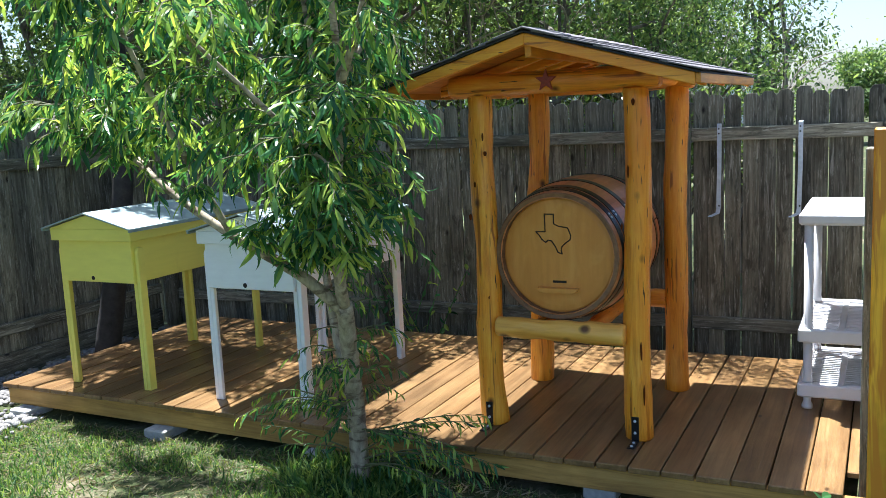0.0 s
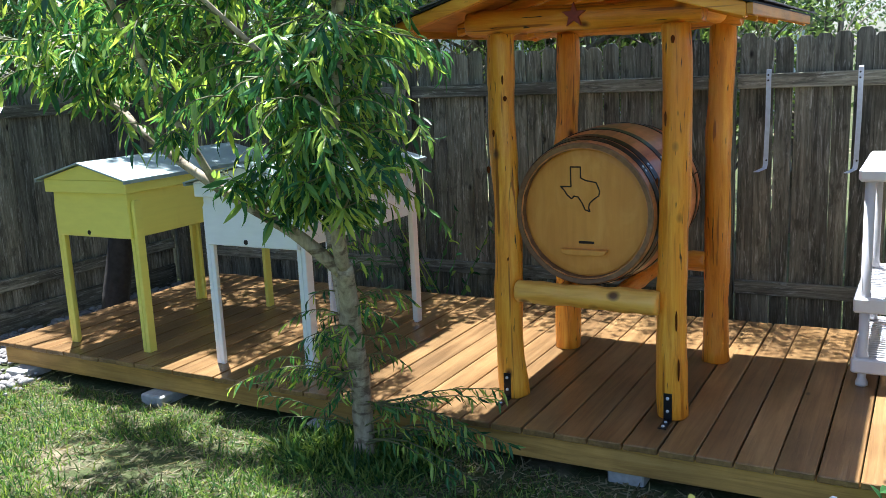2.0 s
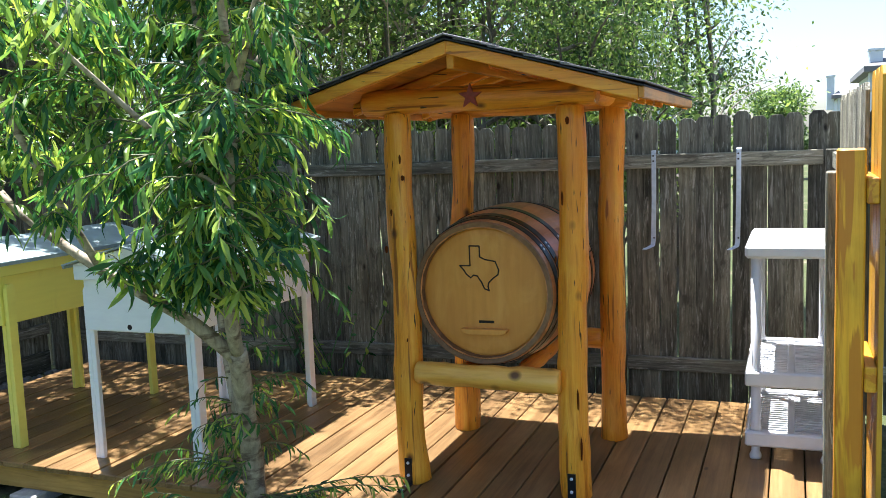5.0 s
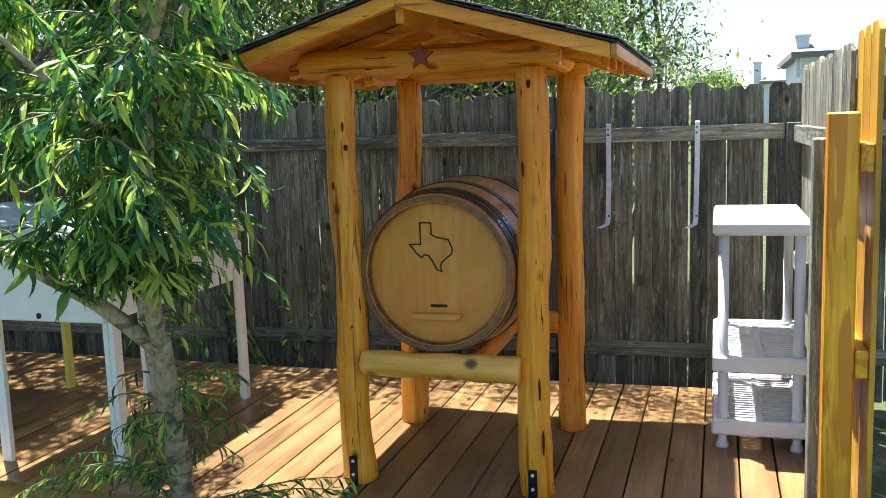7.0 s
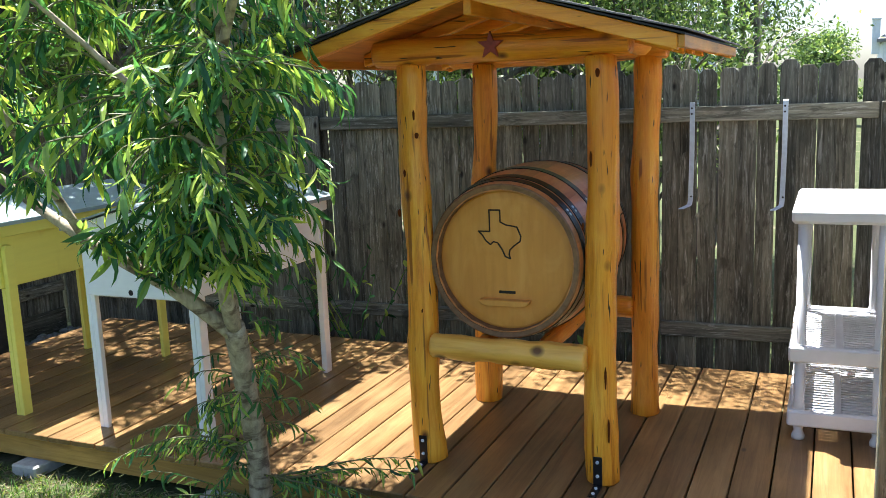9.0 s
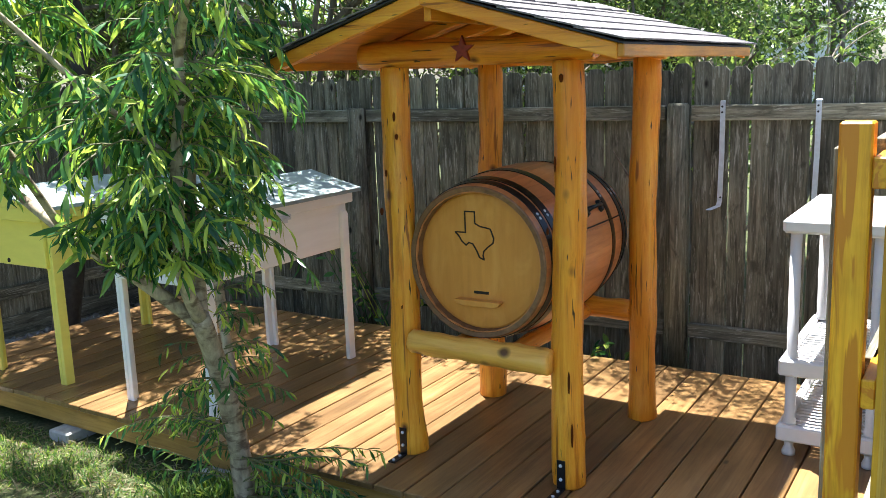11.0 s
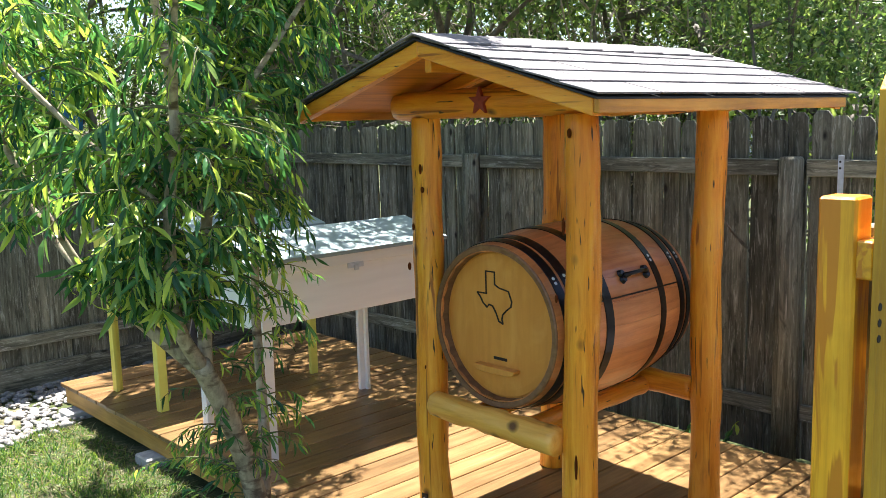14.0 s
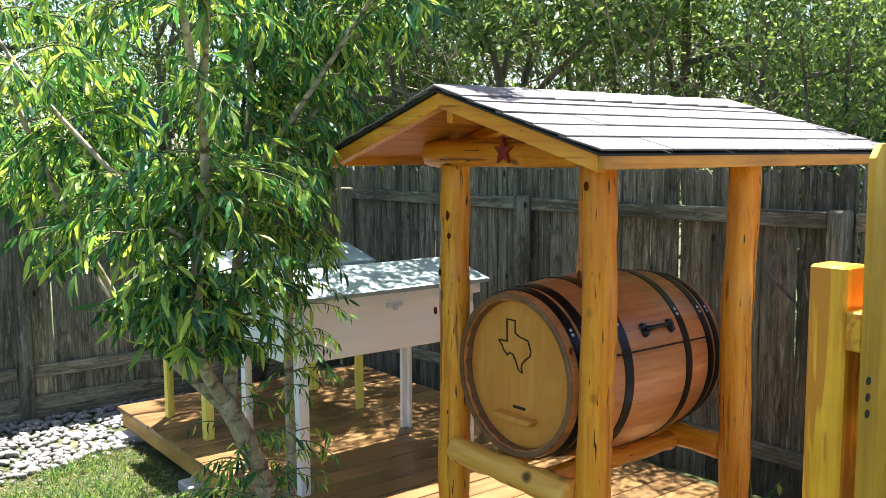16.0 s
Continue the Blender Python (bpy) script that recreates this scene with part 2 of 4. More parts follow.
OAK_LEAF = leaf_material("tree_leaf", (0.045, 0.095, 0.04), (0.14, 0.23, 0.075), (0.33, 0.41, 0.15), (1.0, 1.0, 0.55), 0.40)
BUSH_LEAF = leaf_material("light_tree_leaf", (0.08, 0.14, 0.045), (0.20, 0.30, 0.085), (0.42, 0.52, 0.17), (1.0, 1.0, 0.6), 0.42)
GRASS = leaf_material("grass_blade", (0.022, 0.075, 0.024), (0.10, 0.21, 0.045), (0.36, 0.44, 0.11), (1.0, 1.0, 0.5), 0.55)
STRAW = leaf_material("dry_straw", (0.13, 0.115, 0.06), (0.26, 0.225, 0.13), (0.42, 0.37, 0.24), (1.0, 0.95, 0.7), 0.7)
SOIL = material("lawn_ground", lambda k: (k.mix(k.ramp(k.noise(1.7, (1, 1, 1), 5, 0.6), (0.56, 0.0), (0.70, 1.0)),
                k.ramp(k.noise(55, (1, 1, 1), 6), (0.3, (0.04, 0.05, 0.018)), (0.7, (0.09, 0.105, 0.04))),
                k.ramp(k.noise(40, (1, 1, 1), 6), (0.3, (0.17, 0.13, 0.085)), (0.7, (0.31, 0.25, 0.17)))), k.noise(70)), 0.95, 0, 0.01, 0.2)
SIDING = plain("house_siding", (0.62, 0.66, 0.70), 0.8, 0, 0.05, 4)
ROOFING = plain("house_roofing", (0.17, 0.165, 0.17), 0.9, 0, 0.15, 3)
PANE = plain("window_glass", (0.05, 0.07, 0.09), 0.08)
BLUE = plain("blue_tarp", (0.035, 0.20, 0.42), 0.45)


# ---- building helpers ----
def origin(ob):
    v = Vector((0, 0, 0))
    while ob is not None:
        v, ob = v + ob.location, ob.parent
    return v


def thing(name, at, label, category, group="", kind=""):
    ob = new(name)
    ob.empty_display_size, ob.location = 0.1, at
    return tagged(ob, label, category, group, kind)


def part(name, bm, mat, parent, label="", smooth=False):
    """One mesh, built in world coordinates, as a part of parent."""
    me = to_mesh(name, bm, mat, smooth)
    me.transform(Matrix.Translation(-origin(parent)))
    ob = new(name, me)
    ob.parent = parent
    return tagged(ob, label)


def piece(name, me, parent, m, label=""):
    """A part on a shared mesh, at the world pose m."""
    ob = new(name, me)
    ob.parent = parent
    ob.matrix_basis = Matrix.Translation(-origin(parent)) @ m
    return tagged(ob, label)


def to_mesh(name, bm, mat, smooth=False):
    if isinstance(bm, bpy.types.Mesh):
        me = bm
    else:
        me = bpy.data.meshes.new(name)
        bm.to_mesh(me)
        bm.free()
    if mat is not None:
        me.materials.append(mat)
    if smooth:
        me.polygons.foreach_set("use_smooth", [True] * len(me.polygons))
    return me


def box(x0, x1, y0, y1, z0, z1, bevel=0.004, bm=None):
    bm = bm or bmesh.new()
    made = bmesh.ops.create_cube(bm, size=1, matrix=Matrix.Translation(((x0 + x1) / 2, (y0 + y1) / 2, (z0 + z1) / 2)) @ Matrix.Diagonal((x1 - x0, y1 - y0, z1 - z0, 1)))
    if bevel:
        edges = list({e for v in made["verts"] for e in v.link_edges})
        bmesh.ops.bevel(bm, geom=edges, offset=bevel, segments=1, affect="EDGES")
    return bm


def prism(points, axis, a, b, bevel=0.0):
    """A polygon (two coordinates each) swept from a to b along axis."""
    bm = bmesh.new()
    place = {"y": lambda p, h: (p[0], h, p[1]), "x": lambda p, h: (h, p[0], p[1]), "z": lambda p, h: (p[0], p[1], h)}[axis]
    lo, hi = [bm.verts.new(place(p, a)) for p in points], [bm.verts.new(place(p, b)) for p in points]
    n = len(points)
    bm.faces.new(lo), bm.faces.new(hi[::-1])
    for i in range(n):
        bm.faces.new((lo[i], hi[i], hi[(i + 1) % n], lo[(i + 1) % n]))
    bmesh.ops.recalc_face_normals(bm, faces=bm.faces)
    if bevel:
        bmesh.ops.bevel(bm, geom=list(bm.edges), offset=bevel, segments=1, affect="EDGES")
    return bm


def tube(points, radii, sides=10, wobble=0.0, seed=0, cap=True, bm=None, close=0.0):
    """A round member through points, with uneven surface; close rounds the ends off."""
    bm = bm or bmesh.new()
    pts = [Vector(p) for p in points]
    rings = []
    side = None
    for i, p in enumerate(pts):
        d = (pts[min(i + 1, len(pts) - 1)] - pts[max(i - 1, 0)]).normalized()
        if side is None:
            side = d.orthogonal().normalized()
        side = (side - d * side.dot(d)).normalized()
        other = d.cross(side)
        ring = []
        for j in range(sides):
            a = math.tau * j / sides
            w = 1 + wobble * (noise.noise(Vector((math.cos(a) * 1.3 + seed, math.sin(a) * 1.3, i * 0.45 + seed * 3))) + 0.5 * noise.noise(Vector((math.cos(a) * 3, math.sin(a) * 3 + seed, i * 1.3))))
            ring.append(bm.verts.new(p + (side * math.cos(a) + other * math.sin(a)) * radii[i] * w))
        rings.append(ring)
    for r0, r1 in zip(rings, rings[1:]):
        for j in range(sides):
            bm.faces.new((r0[j], r0[(j + 1) % sides], r1[(j + 1) % sides], r1[j]))
    if cap:
        bm.faces.new(rings[0][::-1]), bm.faces.new(rings[-1])
    return bm


def log(p0, p1, r0, r1, seed, bend=0.008, n=22, wobble=0.09):
    """A peeled log: slightly crooked, with swellings and softened ends."""
    p0, p1 = Vector(p0), Vector(p1)
    pts, radii = [], []
    for i in range(n + 1):
        f = i / n
        q = p0.lerp(p1, f) + Vector((noise.noise((seed, f * 2.2, 0.3)), noise.noise((seed + 9, f * 2.2, 1.3)), noise.noise((seed + 17, f * 2.2, 2.7)))) * bend * 2.2 * math.sin(math.pi * (0.15 + 0.7 * f))
        pts.append(q)
        radii.append((r0 + (r1 - r0) * f) * (1 + 0.15 * noise.noise((seed * 1.7, f * 6.0, 4.0))))
    d = (p1 - p0).normalized()
    pts = [pts[0]] + [pts[0] + d * 0.008] + pts[1:-1] + [pts[-1] - d * 0.008] + [pts[-1]]
    radii = [radii[0] * 0.88] + [radii[0]] + radii[1:-1] + [radii[-1]] + [radii[-1] * 0.88]
    return tube(pts, radii, 18, wobble, seed)


def from_arrays(name, verts, faces, mat, smooth=False):
    me = bpy.data.meshes.new(name)
    me.from_pydata([tuple(v) for v in verts], [], faces)
    return to_mesh(name, me, mat, smooth)


def leaf_shape(length, width, curl, fold):
    """Stations along +x, drooping to -z: vertices and faces of one blade."""
    stations = ((0.0, 0.08), (0.25, 0.85), (0.5, 1.0), (0.78, 0.62))
    v, f = [], []
    for s, w in stations:
        x, z = length * s * (1 - 0.12 * curl * s), -curl * length * s * s * 0.45
        v += [(x, -width * w / 2, z + fold * width * w / 2), (x, 0, z), (x, width * w / 2, z + fold * width * w / 2)]
    v.append((length * (1 - 0.14 * curl), 0, -curl * length * 0.5))
    for i in range(3):
        b = 3 * i
        f += [(b, b + 1, b + 4, b + 3), (b + 1, b + 2, b + 5, b + 4)]
    f += [(9, 10, 12), (10, 11, 12)]
    return np.array(v), f


def blade_frames(dirs, rng, spin=0.7):
    """Turn matrices whose x axis follows dirs, with the upper face roughly up."""
    d = dirs / np.linalg.norm(dirs, axis=1, keepdims=True)
    up = np.tile((0.0, 0.0, 1.0), (len(d), 1)) + rng.normal(0, spin, (len(d), 3))
    y = np.cross(up, d)
    y /= np.linalg.norm(y, axis=1, keepdims=True) + 1e-9
    z = np.cross(d, y)
    return np.stack((d, y, z), axis=2)


def scatter(name, shapes, at, dirs, scales, mat, rng, spin=0.7):
    """Many blades in one mesh."""
    turns = blade_frames(dirs, rng, spin)
    verts, faces, base = [], [], 0
    pick = rng.integers(0, len(shapes), len(at))
    for i in range(len(at)):
        sv, sf = shapes[pick[i]]
        verts.append(sv @ turns[i].T * scales[i] + at[i])
        faces += [tuple(base + j for j in q) for q in sf]
        base += len(sv)
    return from_arrays(name, np.concatenate(verts), faces, mat)

# ---- ground ----
bm = bmesh.new()
bmesh.ops.create_grid(bm, x_segments=2, y_segments=2, size=400)
ground = new("ground", to_mesh("ground", bm, SOIL))
tagged(ground, "patchy sunlit lawn ground with bare tan soil", "ground", kind="structure")

DECK_Z = 0.19


# ---- deck ----
def build_deck():
    deck = thing("deck", (-2.4, 4.5, 0.0), "low reddish-brown stained wooden deck on concrete blocks", "deck")
    front_rim = [(-4.90, 3.706), (-4.70, 3.706), (-1.50, 3.646), (0.02, 3.646), (0.02, 3.684), (-1.50, 3.684), (-4.70, 3.744), (-4.90, 3.744)]
    part("rim_board", prism(front_rim, "z", 0.056, 0.164, 0.003), RIM, deck, "yellow-brown treated rim board")
    part("rim_board", box(-4.90, 0.02, 5.46, 5.498, 0.056, 0.164, 0.004), RIM, deck, "yellow-brown treated rim board")
    for x in (-4.90, -4.1, -3.3, -2.5, -1.7, -0.9, -0.06):
        part("joist", box(x, x + 0.038, 3.752, 5.459, 0.056, 0.163, 0.003), YELLOW_PINE["y"] if x < -4.8 else GREY["y"], deck)
    width, pitch = 0.1345, 0.1415
    full = to_mesh("board", box(-width / 2, width / 2, -0.945, 0.945, -0.026, 0.0, 0.003), DECKING["y"])
    cut = to_mesh("board", box(-width / 2, width / 2, -0.80, 0.80, -0.026, 0.0, 0.004), DECKING["y"])
    rng = random.Random(4)
    for i in range(35):
        x = -0.04 - pitch * i
        front = 3.625 + 0.012 * min(1.0, max(0, -x - 1.5) / 3.2) * 5
        if i == 0:
            piece("board", cut, deck, pose(x, 4.66, DECK_Z, 0, 0, 0))
        else:
            piece("board", full, deck, pose(x, front + 0.945 + rng.uniform(-0.004, 0.004), DECK_Z - rng.uniform(0, 0.0025), 0, rng.uniform(-0.25, 0.25), rng.uniform(-0.08, 0.08)))


build_deck()


def concrete_block(x, y, w, d):
    block = new("concrete_block", to_mesh("concrete_block", box(-w / 2, w / 2, -d / 2, d / 2, 0.0, 0.075, 0.008), CONCRETE))
    block.location = (x, y, -0.021)
    tagged(block, "grey concrete block half sunk under the deck edge", "concrete block", "blocks under the deck")


for x, y in ((-4.72, 3.66), (-3.62, 3.65), (-2.55, 3.66), (-1.1, 3.72), (-4.86, 5.2)):
    concrete_block(x, y + 0.05, 0.15, 0.20)


# ---- fences ----
def picket_mesh(width, height, mat, ear=0.028, thick=0.016, along_x=True):
    w = width / 2
    pts = [(-w, 0), (w, 0), (w, height - ear), (w - ear * 0.8, height), (-w + ear * 0.8, height), (-w, height - ear)]
    return to_mesh("picket", prism(pts, "y" if along_x else "x", 0, thick, 0.0015), mat)


def build_back_fence():
    fence = thing("fence", (-1.2, 5.9, 0.0), "weathered grey dog-eared picket fence with rails and light through its gaps", "fence", "garden fences")
    shapes = [picket_mesh(w, h, GREY["z"]) for w, h in ((0.096, 1.715), (0.094, 1.73), (0.0975, 1.72), (0.095, 1.705))]
    rng = random.Random(11)
    x = -5.72
    while x < 3.2:
        piece("picket", rng.choice(shapes), fence, pose(x, 5.90 + rng.uniform(0, 0.004), 0.035 + 0.004 * (x + 2) + rng.uniform(-0.012, 0.012), 0, rng.uniform(-0.45, 0.45), 0))
        x += rng.choice((0.0985, 0.1005, 0.1025, 0.106))
    for a, b in ((-5.5, -3.41), (-3.27, -1.24), (-1.10, -0.01), (0.15, 3.2)):
        for z in (1.466, 0.255):
            part("rail", box(a, b, 5.862, 5.899, z, z + 0.082, 0.004), RAIL_GREY, fence)
    for x in (-5.50, -3.34, -1.17):
        part("post", tube([(x, 5.85, -0.2), (x, 5.85, 0.8), (x + 0.004, 5.85, 1.545), (x + 0.004, 5.85, 1.56)], (0.062, 0.06, 0.058, 0.05), 12, 0.05, x), GREY["z"], fence, "", True)
    part("post", box(0.0, 0.09, 5.80, 5.89, -0.2, 1.55, 0.005), GREY["z"], fence)


build_back_fence()


def build_left_fence():
    fence = thing("fence", (-5.6, 3.0, 0.0), "weathered grey picket fence with square posts behind river rocks", "fence", "garden fences")
    shapes = [picket_mesh(w, h, DIM_GREY["z"], along_x=False) for w, h in ((0.136, 1.715), (0.134, 1.73), (0.1375, 1.70))]
    rng = random.Random(5)
    y = -1.0
    while y < 5.86:
        ob = piece("picket", rng.choice(shapes), fence, pose(-5.64, y, 0.03 + rng.uniform(-0.012, 0.012), rng.uniform(-0.4, 0.4), 0, 0))
        y += rng.choice((0.1370, 0.1380, 0.1395))
    for a, b in ((-1.0, 0.93), (1.03, 3.23), (3.33, 5.82)):
        for z in (1.46, 0.30):
            part("rail", box(-5.622, -5.585, a, b, z, z + 0.085, 0.004), DIM_GREY["y"], fence)
    part("kickboard", box(-5.62, -5.598, -1.0, 5.82, 0.0, 0.17, 0.003), DIM_GREY["y"], fence)
    for y in (0.98, 3.28):
        part("post", box(-5.622, -5.535, y - 0.045, y + 0.045, -0.2, 1.60, 0.005), DIM_GREY["z"], fence)


build_left_fence()


def build_side_fence():
    fence = thing("fence", (0.05, 4.8, 0.0), "pale grey picket fence with pale rails beside the deck", "fence", "garden fences")
    shapes = [picket_mesh(w, h, GREY_PALE["z"], along_x=False) for w, h in ((0.096, 1.79), (0.095, 1.775), (0.0975, 1.80))]
    rng = random.Random(8)
    y = 4.06
    while y < 5.86:
        piece("picket", rng.choice(shapes), fence, pose(0.071, y, 0.03 + rng.uniform(-0.012, 0.012), rng.uniform(-0.5, 0.5), 0, 0))
        y += rng.choice((0.100, 0.103, 0.107))
    for z in (1.45, 0.80, 0.26):
        part("rail", box(0.032, 0.070, 3.83, 5.80, z, z + 0.085, 0.004), GREY_PALE["y"], fence)
    part("post", box(-0.062, 0.028, 3.73, 3.82, -0.2, 1.515, 0.005), GREY_PALE["z"], fence)
    # the newer stained end of the fence
    gate = thing("fence", (0.05, 3.66, 0.0), "new yellow-stained pine fence end with post, rails and pickets", "fence")
    part("post", box(-0.034, 0.052, 3.615, 3.70, -0.2, 1.592, 0.006), YELLOW_PINE["z"], gate)
    for z in (1.415, 0.80, 0.20):
        part("rail", box(0.054, 0.091, 3.61, 4.02, z, z + 0.085, 0.004), YELLOW_PINE["y"], gate, "cut pine rail end")
    tall = picket_mesh(0.136, 1.82, PICKET_PINE, 0.03, 0.016, False)
    for y in (3.673, 3.815, 3.957):
        piece("picket", tall, gate, pose(0.092, y, 0.03, 0, 0, 0))
    stain = to_mesh("stain_mark", tube([(0, 0, -0.001), (0, 0, 0.001)], (0.009, 0.009), 8), DARK)
    for z in (1.36, 1.325, 1.29):
        piece("nail_stain", stain, gate, pose(0.109, 3.612, z, 0, 90, 0), "dark nail stain")


build_side_fence()


def wall_hook(x):
    hook = thing("utility_hook", (x, 5.85, 1.0), "galvanised steel J-shaped hook screwed to the fence rail", "hook", "hooks on the fence")
    pts = [(x + 0.003, 5.842, 1.57), (x + 0.002, 5.842, 1.3), (x - 0.004, 5.842, 1.04), (x - 0.008, 5.835, 1.015), (x - 0.03, 5.80, 1.005), (x - 0.045, 5.775, 1.0)]
    bm = bmesh.new()
    prev = None
    for p in pts:
        ring = [bm.verts.new(Vector(p) + Vector(o)) for o in ((-0.013, 0.003, 0.002), (0.013, 0.003, 0.002), (0.013, -0.003, -0.002), (-0.013, -0.003, -0.002))]
        if prev:
            for j in range(4):
                bm.faces.new((prev[j], prev[(j + 1) % 4], ring[(j + 1) % 4], ring[j]))
        else:
            bm.faces.new(ring[::-1])
        prev = ring
    bm.faces.new(prev)
    bmesh.ops.recalc_face_normals(bm, faces=bm.faces)
    part("bar", bm, STEEL, hook)
    for z in (1.54, 1.51, 1.06):
        part("screw", tube([(x, 5.8395, z), (x, 5.835, z)], (0.006, 0.004), 8), IRON, hook, "dark screw head")


wall_hook(-0.928)
wall_hook(-0.455)


# ---- log shelter ----
CX, RY0, RY1 = -1.365, 3.63, 5.20
APEX, EAVE, HALF = 2.045, 1.840, 0.700
SLOPE = math.atan2(APEX - EAVE, HALF)


def slope_board(name, parent, side, y0, y1, depth, drop, mat, s0=0.0, s1=1.0, bevel=0.003):
    """A member lying along the roof slope on one side: depth below the roof's underside, from ridge (s0) to eave (s1)."""
    def at(s, d):
        return (CX + side * HALF * s, APEX - (APEX - EAVE) * s - d)
    pts = [at(s0, drop), at(s1, drop), at(s1, drop + depth), at(s0, drop + depth)]
    return part(name, prism(pts, "y", y0, y1, bevel), mat, parent)


def build_shelter():
    sh = thing("log_shelter", (CX, 4.35, DECK_Z), "open amber-stained cedar log shelter with a shingled gable roof", "shelter")
    for i, (x0, y0, x1, y1) in enumerate(((-1.705, 3.985, -1.735, 3.99), (-0.985, 3.985, -0.992, 3.99), (-1.735, 4.74, -1.715, 4.745), (-0.978, 4.77, -0.972, 4.77))):
        part("post", log((x0, y0, DECK_Z), (x1, y1, 1.795), 0.064, 0.056, 3.1 * i + 1, 0.016, 26, 0.10), LOG["z"], sh, "", True)
    for y in (3.985, 4.755):
        part("beam", log((-1.875, y, 1.836), (-0.875, y, 1.838), 0.054, 0.052, y * 3, 0.004), LOG["x"], sh, "", True)
    for x in (-1.725, -0.985):
        part("plate", log((x, 4.06, 1.85), (x, 5.12, 1.85), 0.044, 0.045, x * 5, 0.003), LOG["y"], sh, "", True)
    part("crossbar", log((-1.66, 3.935, 0.690), (-1.035, 3.93, 0.683), 0.050, 0.050, 21, 0.004), PALE_LOG, sh, "pale knotty log crossbar", True)
    part("crossbar", log((-1.68, 4.755, 0.690), (-1.03, 4.77, 0.683), 0.050, 0.050, 25, 0.004), LOG["x"], sh, "", True)
    for x in (-1.49, -1.24):
        part("cradle_rail", log((x, 3.985, 0.672), (x, 4.72, 0.672), 0.036, 0.036, x * 7, 0.003), LOG["y"], sh, "", True)
    # roof frame
    for side in (-1, 1):
        for i, y in enumerate((4.10, 4.36, 4.62, 4.90)):
            slope_board("rafter", sh, side, y - 0.024, y + 0.024, 0.050 + 0.006 * (i % 2), 0.0230, LOG["x"], 0.022, 0.88, 0.006)
        for y in (RY0, RY1 - 0.04):
            slope_board("barge_board", sh, side, y, y + 0.04, 0.050, 0.010, LOG["x"], 0.0, 1.0)
        slope_board("sheathing", sh, side, RY0 + 0.042, RY1 - 0.042, 0.012, 0.010, SHEATHING, 0.0, 1.0, 0)
        ex = CX + side * HALF
        part("eave_board", box(min(ex, ex + side * 0.022), max(ex, ex + side * 0.022), RY0 + 0.002, RY1 - 0.002, EAVE - 0.052, EAVE - 0.012, 0.003), TIMBER["y"], sh)
        slope_board("felt_edge", sh, side, RY0 - 0.014, RY1 + 0.014, 0.006, 0.0015, FELT, 0.0, 1.035, 0)
    part("ridge_board", box(CX - 0.015, CX + 0.015, RY0 + 0.045, RY1 - 0.045, APEX - 0.11, APEX - 0.034, 0.003), TIMBER["y"], sh)
    # shingles
    length = math.hypot(HALF, APEX - EAVE)
    tabs = {w: to_mesh("shingle", box(-0.085, 0.085, -w / 2, w / 2, 0, 0.006, 0.0008), SHINGLE) for w in (0.300, 0.146)}
    rng = random.Random(2)
    for side in (-1, 1):
        for row in range(5):
            along_slope = length * 1.035 - 0.08 - row * 0.138
            y = RY0 - 0.016
            first = True
            while y < RY1 + 0.01:
                w = 0.146 if (first and row % 2) or y + 0.302 > RY1 + 0.05 else 0.300
                first = False
                x, z = CX + side * along_slope * math.cos(SLOPE), APEX - along_slope * math.sin(SLOPE)
                # lower end lies over the row beneath
                turn = Euler((0, side * (SLOPE - 0.036), 0)).to_matrix().to_4x4()
                piece("shingle", tabs[w], sh, Matrix.Translation((x, y + w / 2, z + 0.0035 + rng.uniform(0, 0.0015))) @ turn)
                y += w + 0.006
        cap = to_mesh("ridge_cap", box(-0.075, 0.075, -0.11, 0.11, 0, 0.008, 0.0015), SHINGLE)
        for i in range(8):
            y = RY0 + 0.09 + i * 0.2
            turn = Euler((0.025, side * SLOPE, 0)).to_matrix().to_4x4()
            piece("ridge_cap", cap, sh, Matrix.Translation((CX + side * 0.068, min(y, RY1 - 0.09), APEX - 0.01)) @ turn)
    # foot brackets
    for x in (-1.715, -0.995):
        br = part("foot_bracket", box(x - 0.017, x + 0.017, 3.913, 3.918, DECK_Z + 0.006, DECK_Z + 0.12, 0.001,
                  box(x - 0.017, x + 0.017, 3.82, 3.918, DECK_Z + 0.002, DECK_Z + 0.0065, 0.001)), IRON, sh, "black steel angle bracket")
        for at, up in (((x, 3.910, DECK_Z + 0.10), (0, -1, 0)), ((x, 3.910, DECK_Z + 0.045), (0, -1, 0)), ((x, 3.885, DECK_Z + 0.009), (0, 0, 1)), ((x, 3.84, DECK_Z + 0.009), (0, 0, 1))):
            a = Vector(at)
            part("bolt", tube([a - Vector(up) * 0.004, a + Vector(up) * 0.002, a + Vector(up) * 0.004], (0.007, 0.0065, 0.003), 8), STEEL, br, "bright bolt head")
    # knots and checks on the front posts
    for sort, x, z, h in (("k", -0.984, 1.728, 0.016), ("c", -1.011, 1.427, 0.03), ("c", -0.965, 0.617, 0.045), ("c", -0.954, 0.412, 0.05), ("c", -1.043, 1.183, 0.015), ("k", -1.69, 1.521, 0.012), ("k", -1.778, 1.22, 0.016), ("k", -1.699, 0.831, 0.016), ("c", -1.699, 1.599, 0.02), ("c", -1.748, 1.376, 0.015)):
        bm = bmesh.new()
        bmesh.ops.create_uvsphere(bm, u_segments=10, v_segments=6, radius=1)
        for v in bm.verts:
            v.co = Vector((x + v.co.x * (0.008 if sort == "k" else 0.0045) * (1 + 0.2 * math.sin(v.co.z * 5)), 3.929 + v.co.y * 0.007, z + v.co.z * h))
